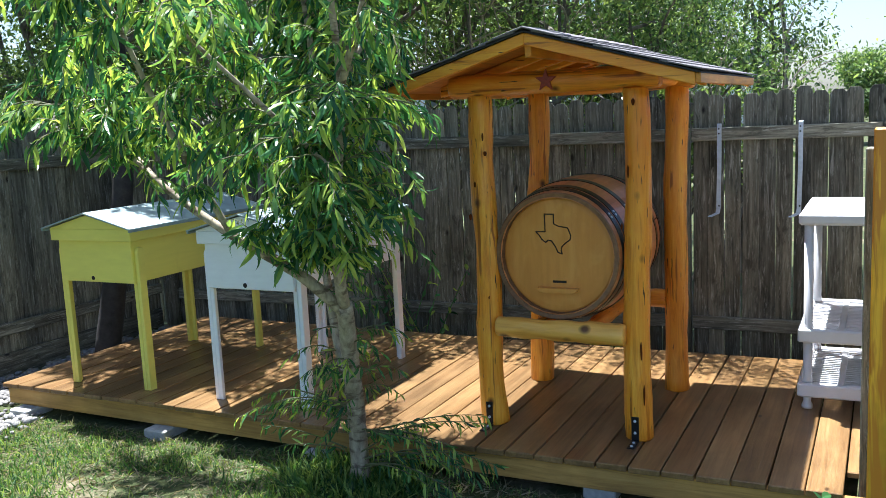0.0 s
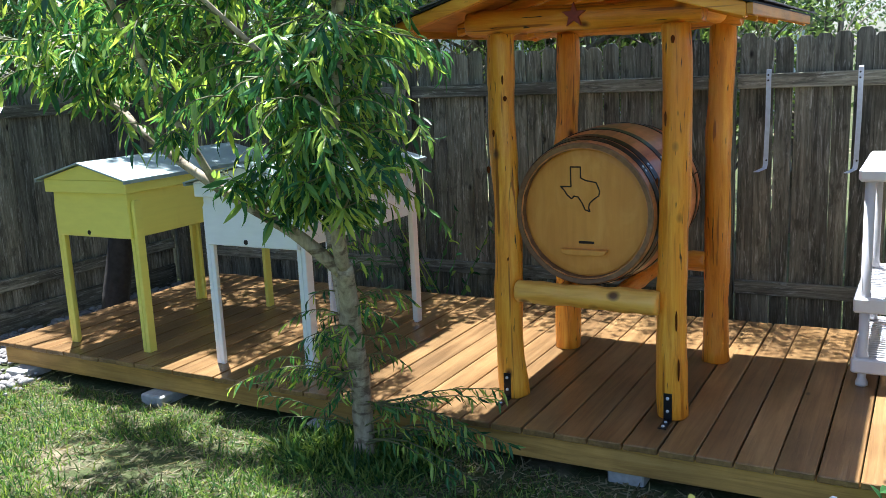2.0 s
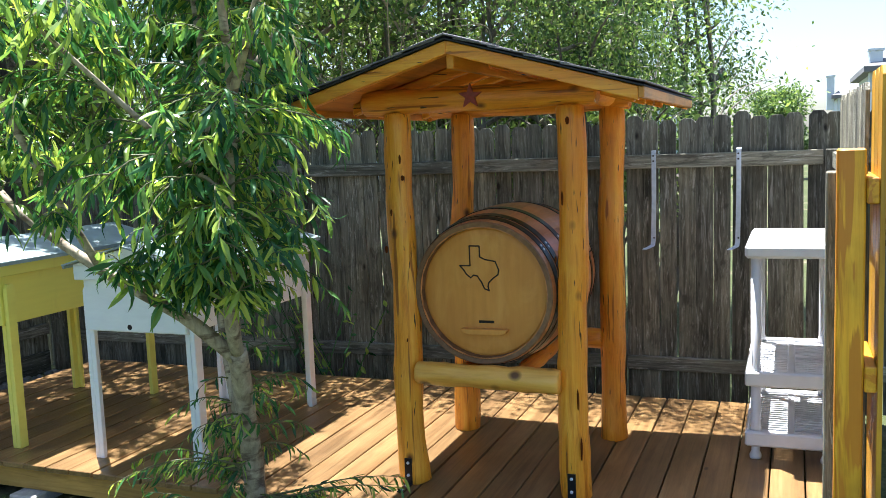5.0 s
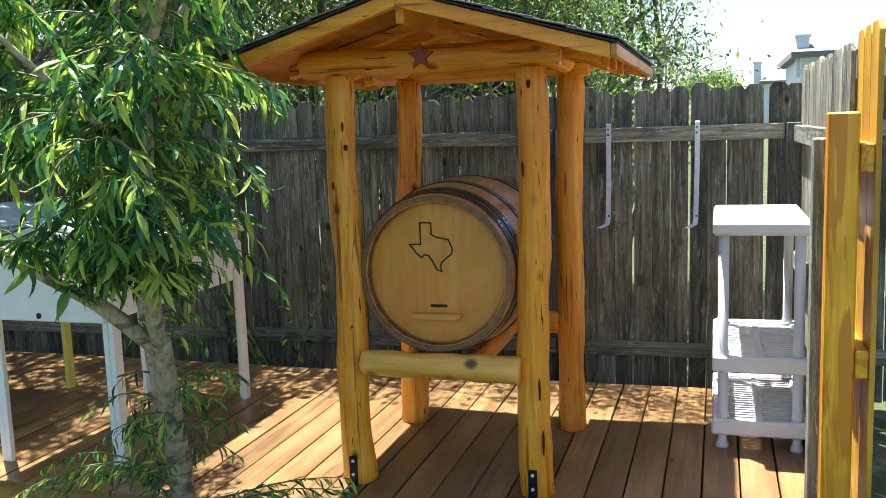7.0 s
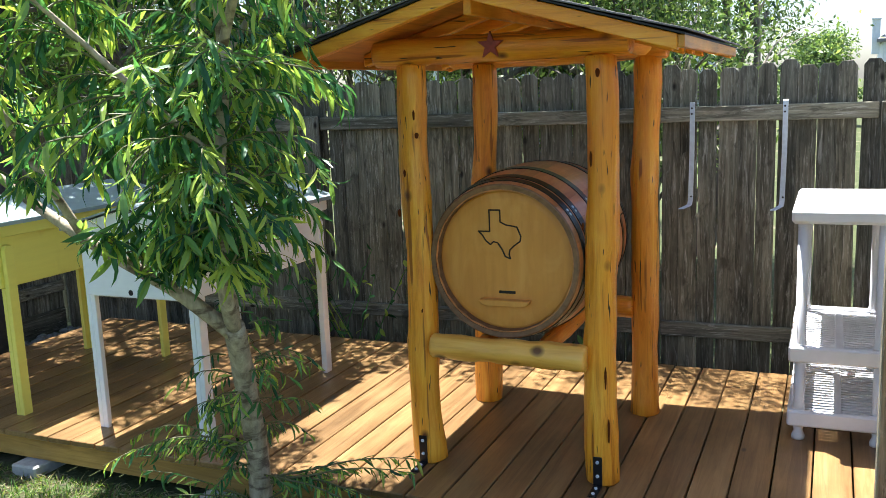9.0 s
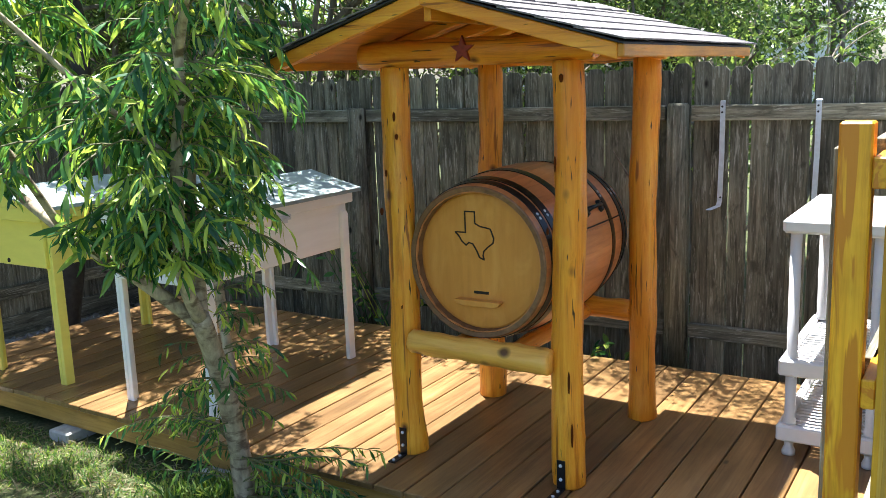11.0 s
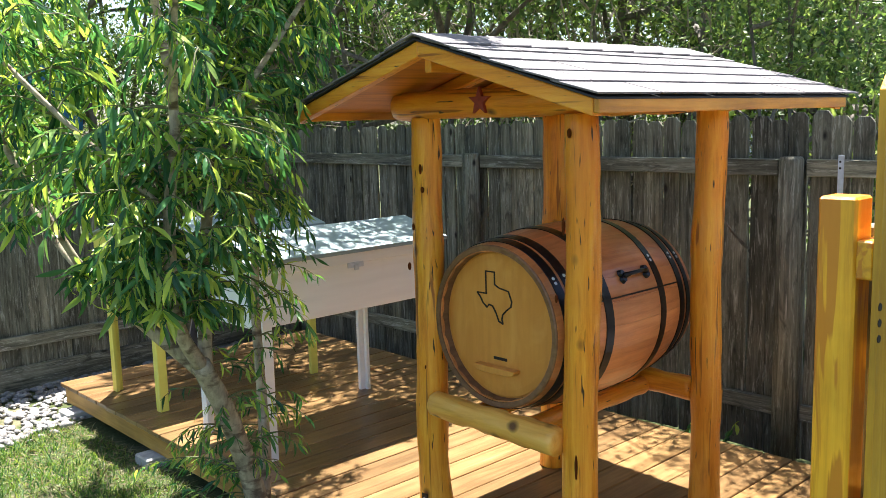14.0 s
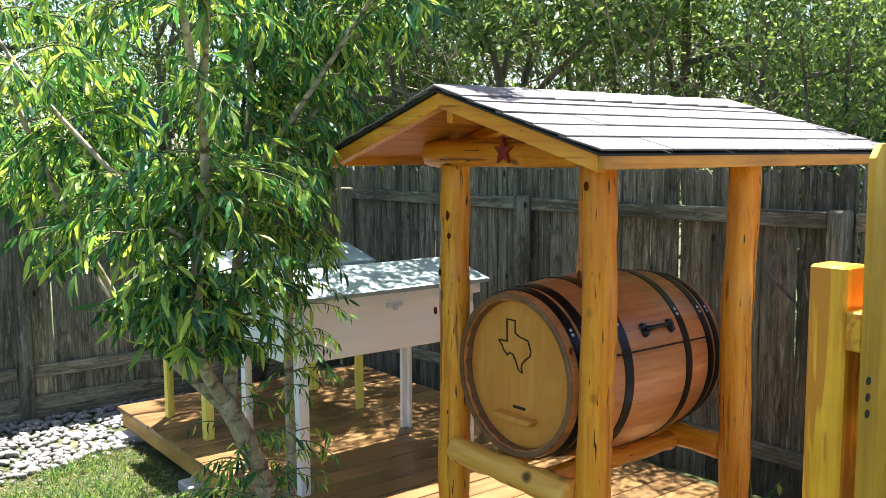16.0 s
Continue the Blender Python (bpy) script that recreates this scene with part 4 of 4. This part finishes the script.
    blades = [from_arrays("leaf", v, f, LEAF) for v, f in LEAVES]
    turns = blade_frames(way[single], nrng)
    for t, i in zip(turns, single):
        m = Matrix.Translation(at[i]) @ Matrix(t.tolist()).to_4x4() @ Matrix.Scale(float(size[i]), 4)
        piece("leaf", blades[int(i) % len(blades)], tree, m)


build_peach_tree()


# ---- trees behind the fences ----
SMALL = [leaf_shape(1.0, w, c, 0.3) for w, c in ((0.42, 0.2), (0.5, 0.5), (0.36, 0.8))]


def quick_leaf(width, bend):
    v = np.array([(0, 0, 0), (0.5, -width / 2, -bend * 0.1), (1, 0, -bend * 0.35), (0.5, width / 2, -bend * 0.1)])
    return v, [(0, 1, 2, 3)]


QUICK = [quick_leaf(0.42, 0.3), quick_leaf(0.34, 0.7), quick_leaf(0.5, 0.1)]


def background_tree(x, y, height, spread, low, leaves, seed, mat, label, leaf=(0.034, 0.068), stems=8, lean=0.6, clumps=80, girth=0.04, floor=3.1, bark=OLD_BARK):
    tree = thing("tree", (x, y, 0.0), label, "tree", "trees behind the fence")
    rng, nrng = random.Random(seed), np.random.default_rng(seed)
    tips = []
    for s in range(stems):
        a = rng.uniform(0, math.tau)
        top = Vector((x + math.cos(a) * spread * lean, y + math.sin(a) * spread * lean, height * rng.uniform(0.7, 0.95)))
        base = Vector((x + math.cos(a) * 0.12, y + math.sin(a) * 0.12, -0.1))
        mid = base.lerp(top, 0.45) + Vector((rng.gauss(0, 0.18), rng.gauss(0, 0.18), 0.1))
        line = smooth_line((base, mid, top), 8)
        part("trunk", tube(line, [girth * (1 - 0.8 * j / (len(line) - 1)) for j in range(len(line))], 8, 0.1, seed + s), bark, tree, "", True)
        for _ in range(7):
            j = rng.randint(5, len(line) - 2)
            d = Vector((rng.gauss(0, 1), rng.gauss(0, 1), rng.uniform(-0.1, 0.9))).normalized()
            n = spread * rng.uniform(0.4, 0.9)
            limb = smooth_line((line[j], line[j] + d * n * 0.5 + Vector((0, 0, 0.1)), line[j] + d * n + Vector((rng.gauss(0, 0.12), rng.gauss(0, 0.12), rng.uniform(-0.1, 0.3)))), 5)
            part("limb", tube(limb, [min(0.032, 0.8 * girth) * (1 - 0.85 * q / (len(limb) - 1)) for q in range(len(limb))], 6, 0.1, seed + j), bark, tree)
            tips += [limb[-1], limb[-3], limb[-5]]
    # clumps of leaves on the limbs and through an uneven crown
    centres = [tuple(t) for t in tips]
    while len(centres) < clumps:
        a, r = rng.uniform(0, math.tau), math.sqrt(rng.random())
        z = rng.uniform(low, height)
        f = 1 - 0.45 * abs((z - low) / (height - low) - 0.45) ** 1.5 * 2
        centres.append((x + math.cos(a) * spread * r * f, y + math.sin(a) * spread * r * f, z))
    centres = np.array(centres)
    pick = nrng.integers(0, len(centres), leaves)
    sizes = nrng.uniform(0.14, 0.42, len(centres))
    off = nrng.normal(0, 1, (leaves, 3))
    off *= (1.75 * nrng.random(leaves) ** 0.5 / np.linalg.norm(off, axis=1))[:, None]
    at = centres[pick] + off * sizes[pick][:, None] * (1, 1, 0.65)
    at = at[(at[:, 2] > low - 0.5) & ((at[:, 1] > 6.1) | (at[:, 0] < -5.85) | (at[:, 2] > floor))]
    # the crowns end where the sun still reaches the lawn and the rock bed
    foot = at[:, :2] - at[:, 2:3] * np.array((SUN_FROM.x, SUN_FROM.y)) / SUN_FROM.z
    at = at[(foot[:, 1] > np.where(foot[:, 0] > -2.45, 4.86, 3.78) + 0.12 * np.sin(foot[:, 0] * 5)) & (foot[:, 0] > -5.05) | (foot[:, 0] < -5.75)]
    way = (at - centres.mean(0)) * 0.4 + nrng.normal(0, 1, at.shape) + (0, 0, -0.3)
    crown = part("crown", scatter("crown", QUICK, at, way, nrng.uniform(*leaf, len(at)), mat, nrng, 1.0), None, tree)
    tagged(crown, kind="stuff")
    return tree


# corner trunk: its shade is put into the bark colour
background_tree(-5.21, 4.66, 5.6, 1.3, 3.6, 4000, 51, OAK_LEAF, "shaded tree trunk rising in the corner behind the deck", (0.08, 0.14), 1, 0.05, 40, 0.10, 3.1, SHADED_BARK)
DENSE = "dense dark green tree with many thin stems behind the fence"
background_tree(-1.36, 9.4, 5.2, 0.7, 1.6, 24000, 42, OAK_LEAF, DENSE, (0.03, 0.06))
background_tree(-1.95, 8.9, 5.0, 0.9, 1.6, 26000, 41, OAK_LEAF, DENSE, (0.03, 0.065))
background_tree(-2.7, 8.6, 5.2, 1.15, 1.7, 19000, 1, OAK_LEAF, DENSE)
background_tree(-3.6, 8.2, 5.6, 1.5, 1.7, 16000, 2, BUSH_LEAF, "airy light green tree with thin grey branches")
background_tree(-5.6, 8.3, 5.8, 1.6, 1.6, 28000, 3, OAK_LEAF, DENSE)
background_tree(-7.6, 7.6, 5.8, 1.6, 1.5, 36000, 4, OAK_LEAF, DENSE)
background_tree(-8.0, 5.4, 5.6, 1.6, 1.6, 36000, 5, OAK_LEAF, DENSE)
background_tree(-8.2, 3.0, 5.4, 1.6, 1.5, 36000, 6, OAK_LEAF, DENSE)
background_tree(-8.0, 0.6, 5.2, 1.6, 1.5, 22000, 7, OAK_LEAF, DENSE)
background_tree(-4.4, 10.5, 6.5, 2.4, 1.2, 7000, 8, BUSH_LEAF, "lighter green tree further behind the fence", (0.09, 0.16))
background_tree(-9.5, 9.5, 7.0, 2.6, 1.2, 14000, 9, BUSH_LEAF, "lighter green tree further behind the fence", (0.09, 0.16))
background_tree(-4.4, 6.15, 4.9, 1.75, 2.7, 42000, 31, OAK_LEAF, "tall tree whose crown hangs over the deck", (0.045, 0.085), 4, 0.6, 120, 0.04, 2.5)
background_tree(-2.6, 6.35, 4.4, 1.15, 2.5, 9500, 32, OAK_LEAF, "tall tree whose crown hangs over the deck", (0.04, 0.08), 3, 0.6, 70, 0.03, 2.4)
over_fence = background_tree(-1.25, 6.4, 3.9, 0.85, 2.35, 17000, 33, OAK_LEAF, "thin tree whose crown hangs over the fence", (0.028, 0.055), 2, 0.6, 46, 0.018, 2.3)
rng, nrng = random.Random(77), np.random.default_rng(77)
at, way = [], []
for end in ((-0.42, 6.28, 2.52), (-0.22, 6.30, 2.42), (-0.62, 6.25, 2.40)):
    line = smooth_line(((-1.2, 6.4, 2.75), (-0.8, 6.32, 2.66), end), 8)
    part("bough", tube(line, [0.007 * (1 - 0.8 * j / (len(line) - 1)) for j in range(len(line))], 6, 0.1, 3), OLD_BARK, over_fence)
    for q in line[6:]:
        for _ in range(14):
            at.append(tuple(q + Vector((rng.gauss(0, 0.045), rng.gauss(0, 0.06), rng.gauss(-0.02, 0.035))))), way.append((rng.gauss(0, 1), rng.gauss(0, 1), -0.4))
tagged(part("bough_leaves", scatter("bough_leaves", QUICK, np.array(at), np.array(way), nrng.uniform(0.025, 0.05, len(at)), OAK_LEAF, nrng, 1.0), None, over_fence), kind="stuff")
background_tree(-3.2, 7.3, 4.6, 1.5, 2.0, 3000, 61, BUSH_LEAF, "sparse tree of bare grey branches behind the fence", (0.03, 0.06), 20, 1.0, 90, 0.012, 3.1, PALE_BARK)
background_tree(-5.0, 7.5, 4.8, 1.5, 2.0, 3000, 62, BUSH_LEAF, "sparse tree of bare grey branches behind the fence", (0.03, 0.06), 20, 1.0, 90, 0.012, 3.1, PALE_BARK)
background_tree(-1.75, 7.5, 4.4, 1.0, 2.0, 2200, 63, BUSH_LEAF, "sparse tree of bare grey branches behind the fence", (0.03, 0.06), 16, 0.9, 70, 0.012, 3.1, PALE_BARK)
background_tree(-7.0, 6.5, 5.8, 1.5, 1.5, 26000, 11, OAK_LEAF, DENSE)
background_tree(-1.2, 7.2, 2.2, 0.5, 1.5, 1800, 10, BUSH_LEAF, "bright green shrub showing over the fence top", (0.05, 0.1), 3, 0.4, 24)
for i, (x, y, h) in enumerate(((-0.95, 34.0, 2.85), (-4.4, 36.0, 3.1))):
    background_tree(x, y, h, 1.15, 0.8, 14000, 20 + i, OAK_LEAF, "distant round green tree", (0.09, 0.18), 2, 0.4, 60)


# ---- far houses ----
def far_house(x, y, w, d, eave, ridge, chimney, rise=0.75):
    house = thing("house", (x + w / 2, y + d / 2, 0.0), "distant pale two-storey house with a grey hip roof", "house", "houses beyond the fence")
    part("wall", box(x, x + w, y, y + d, 0, eave, 0.02), SIDING, house)
    bm = bmesh.new()
    o, m = 0.4, d * 0.22
    base = [bm.verts.new(p) for p in ((x - o, y - o, eave), (x + w + o, y - o, eave), (x + w + o, y + d + o, eave), (x - o, y + d + o, eave))]
    low = [bm.verts.new((v.co.x, v.co.y, eave - 0.22)) for v in base]
    top = [bm.verts.new((x + m, y + d / 2, ridge)), bm.verts.new((x + w - m, y + d / 2, ridge))]
    for q in ((base[0], base[1], top[1], top[0]), (base[2], base[3], top[0], top[1]), (base[3], base[0], top[0]), (base[1], base[2], top[1]), low):
        bm.faces.new(q)
    for j in range(4):
        bm.faces.new((base[j], low[j], low[(j + 1) % 4], base[(j + 1) % 4]))
    bmesh.ops.recalc_face_normals(bm, faces=bm.faces)
    roof = part("roof", bm, ROOFING, house)
    part("chimney", box(x + chimney, x + chimney + 0.5, y + 0.3, y + 0.9, eave - 1, eave + rise, 0.02, box(x + chimney - 0.06, x + chimney + 0.56, y + 0.24, y + 0.96, eave + rise, eave + rise + 0.11, 0.01)), SIDING, roof)
    for wx in (0.9, 3.4, 6.0):
        win = part("window", box(x + wx - 0.08, x + wx + 0.98, y - 0.06, y + 0.02, eave - 1.9, eave - 0.45, 0.01), SIDING, house)
        part("pane", box(x + wx, x + wx + 0.42, y - 0.08, y - 0.062, eave - 1.82, eave - 0.53, 0.005), PANE, win)
        part("pane", box(x + wx + 0.48, x + wx + 0.90, y - 0.08, y - 0.062, eave - 1.82, eave - 0.53, 0.005), PANE, win)


far_house(2.9, 42.0, 12.0, 9.0, 4.15, 5.55, -0.15, 0.65)
far_house(2.7, 70.0, 11.0, 9.0, 4.0, 5.5, -0.7, 1.3)
far_house(-14.0, 26.0, 10.0, 8.0, 3.0, 5.0, 7.0)

# blue tarp hung beyond the fence
bm = bmesh.new()
bmesh.ops.create_grid(bm, x_segments=12, y_segments=8, size=0.5)
for v in bm.verts:
    u, w = v.co.x, v.co.y
    v.co = Vector((-7.3 + 0.06 * math.sin(u * 14) + 0.15 * w, 4.55 + u * 0.75, 2.05 + w * 0.55 - 0.12 * u * u + 0.05 * math.sin(u * 9)))
bmesh.ops.solidify(bm, geom=list(bm.faces), thickness=0.006)
tarp = new("tarp", to_mesh("tarp", bm, BLUE, True))
tagged(tarp, "bright blue creased tarp hanging among the branches", "tarp")


# ---- river rocks ----
def build_rocks():
    bed = thing("rock_bed", (-5.1, 3.6, 0.0), "bed of pale rounded river rocks along the fence", "rocks")
    rng = random.Random(6)
    shapes = []
    for s in range(7):
        bm = bmesh.new()
        bmesh.ops.create_icosphere(bm, subdivisions=2, radius=1)
        for v in bm.verts:
            v.co *= 1 + 0.25 * noise.noise(v.co * 1.2 + Vector((s * 5, 0, 0)))
            v.co = Vector((v.co.x, v.co.y * 0.75, v.co.z * 0.5))
        shapes.append(to_mesh("rock", bm, ROCK, True))
    spots = []
    for _ in range(3000):
        y = rng.uniform(0.8, 5.8)
        edge = -4.42 + 0.10 * math.sin(y * 3) - 0.2 * max(0, y - 3.2) if y < 3.7 else -4.98
        x = rng.uniform(-5.56, edge + rng.gauss(0, 0.05))
        spots.append((x, y))
    for k in range(140):
        spots.append((rng.uniform(-4.9, -0.2), rng.uniform(5.52, 5.8)))
    spots.sort(key=lambda p: abs(p[0] + 4.9) + abs(p[1] - 3.5))
    rest = bmesh.new()
    for i, (x, y) in enumerate(spots):
        r = rng.uniform(0.015, 0.036)
        m = Matrix.Translation((x, y, r * 0.25 + rng.uniform(0, 0.015))) @ Euler((rng.uniform(-0.4, 0.4), rng.uniform(-0.4, 0.4), rng.uniform(0, 6.3))).to_matrix().to_4x4() @ Matrix.Diagonal((r, r * rng.uniform(0.8, 1.1), r, 1))
        if i < 300:
            piece("rock", rng.choice(shapes), bed, m)
        else:
            n = len(rest.verts)
            rest.from_mesh(rng.choice(shapes))
            rest.verts.ensure_lookup_table()
            for v in rest.verts[n:]:
                v.co = m @ v.co
    tagged(part("gravel", rest, ROCK, bed, "", True), kind="stuff")


build_rocks()


# ---- grass and weeds ----
def build_grass():
    rng = np.random.default_rng(9)
    n = 85000
    x = rng.uniform(-4.9, 1.6, n)
    y = 3.64 - rng.uniform(0, 1, n) ** 1.1 * 2.5
    patch = np.array([noise.noise((a * 1.5, b * 1.5, 3.0)) + 0.5 * noise.noise((a * 4, b * 4, 8.0)) for a, b in zip(x, y)])
    edge = -4.42 + 0.10 * np.sin(y * 3) - 0.2 * np.maximum(0, y - 3.2)
    keep = (patch + rng.normal(0, 0.18, n) < 0.22) & (x > edge - 0.03)
    x, y = x[keep], y[keep]
    tall = 0.8 - 0.3 * np.clip((y - 3.35) / 0.2, 0, 1)
    m = 2600
    a, r = rng.uniform(0, math.tau, m), 0.06 + 0.26 * rng.random(m)
    x, y = np.concatenate((x, -2.24 + 1.3 * r * np.cos(a))), np.concatenate((y, np.minimum(3.46 + 0.7 * r * np.sin(a), 3.62)))
    tall = np.concatenate((tall, np.full(m, 1.5)))
    at = np.stack((x, y, np.zeros(len(x))), axis=1)
    way = rng.normal(0, 0.55, at.shape) + (0, 0, 0.75)
    way[:, 2] = np.abs(way[:, 2]) + 0.15
    shape = (np.array([(0, -0.06, 0), (0, 0.06, 0), (0.55, 0.04, -0.06), (0.55, -0.04, -0.06), (1, 0, -0.28)]), [(0, 1, 2, 3), (3, 2, 4)])
    me = scatter("grass", [shape], at, way, rng.uniform(0.035, 0.085, len(at)) * tall, GRASS, rng, 1.0)
    dry = rng.random(n) < 0.28
    dx, dy = rng.uniform(-4.6, 1.6, n)[dry], (3.66 - rng.uniform(0, 1, n) ** 1.15 * 2.4)[dry]
    straw_at = np.stack((dx, dy, np.full(len(dx), 0.004)), axis=1)
    straw_way = rng.normal(0, 1, straw_at.shape) * (1, 1, 0.25) + (0, 0, 0.2)
    straw = new("dry_grass", scatter("dry_grass", [shape], straw_at, straw_way, rng.uniform(0.03, 0.07, len(dx)), STRAW, rng, 1.0))
    tagged(straw, "dry straw-coloured grass on bare soil", "grass", kind="stuff")
    # the open lawn thins out away from the deck
    n = 52000
    wide = np.stack((rng.uniform(-4.5, 4.2, n), 1.35 - rng.uniform(0, 1, n) ** 1.4 * 4.4, np.zeros(n)), axis=1)
    right = np.stack((rng.uniform(1.5, 4.2, n // 3), rng.uniform(1.0, 5.6, n // 3), np.zeros(n // 3)), axis=1)
    wide = np.concatenate((wide, right))
    spread_way = rng.normal(0, 0.55, wide.shape)
    spread_way[:, 2] = np.abs(spread_way[:, 2] + 0.7) + 0.15
    lawn = new("grass", scatter("grass", [shape], wide, spread_way, rng.uniform(0.05, 0.10, len(wide)), GRASS, rng, 1.0))
    tagged(lawn, "open sunlit lawn grass before the deck", "grass", kind="stuff")
    grass = new("grass", me)
    tagged(grass, "short patchy sunlit lawn grass", "grass", kind="stuff")


build_grass()


def weed(x, y, h, seed):
    plant = thing("weed", (x, y, 0.0), "small leafy green weed beside the deck", "weed", "weeds")
    rng = np.random.default_rng(seed)
    at, way = [], []
    for s in range(4):
        a = rng.uniform(0, math.tau)
        top = Vector((x + 0.4 * h * math.cos(a), y + 0.4 * h * math.sin(a), h * rng.uniform(0.7, 1.0)))
        part("stem", tube([(x, y, 0), Vector((x, y, 0)).lerp(top, 0.5) + Vector((0, 0, 0.02)), top], (0.004, 0.003, 0.0015), 5), LEAF, plant)
        for f in np.linspace(0.25, 1, 7):
            at.append(tuple(Vector((x, y, 0)).lerp(top, float(f)))), way.append(rng.normal(0, 1, 3) + (0, 0, 0.2))
    foliage = part("leaves", scatter("leaves", SMALL, np.array(at), np.array(way), rng.uniform(0.04, 0.08, len(at)), LEAF, rng), None, plant)
    tagged(foliage, kind="stuff")


for i, (x, y, h) in enumerate(((-1.45, 5.66, 0.28), (-1.62, 5.62, 0.2), (-0.12, 3.52, 0.2), (-0.06, 3.48, 0.16), (-2.9, 5.62, 0.75), (-3.1, 5.6, 0.95), (-3.0, 5.66, 0.85), (0.5, 4.6, 0.3), (0.9, 4.9, 0.35))):
    weed(x, y, h, 40 + i)


def dandelion(x, y, h, mat, label):
    flower = thing("dandelion", (x, y, 0.0), label, "flower", "flowers in the lawn")
    part("stalk", tube([(x, y, 0), (x + 0.01, y, h * 0.6), (x + 0.012, y - 0.005, h)], (0.003, 0.0025, 0.002), 6), LEAF, flower)
    bm = bmesh.new()
    bmesh.ops.create_icosphere(bm, subdivisions=2, radius=0.014, matrix=Matrix.Translation((x + 0.012, y - 0.005, h + 0.008)))
    for v in bm.verts:
        v.co += Vector((noise.noise(v.co * 300), noise.noise(v.co * 310), noise.noise(v.co * 320))) * 0.004
    part("flower_head", bm, mat, flower, "", True)


dandelion(-0.33, 3.42, 0.20, WHITE, "white dandelion seed head on a thin stalk")
dandelion(-0.80, 3.45, 0.10, YELLOW, "small yellow dandelion flower")
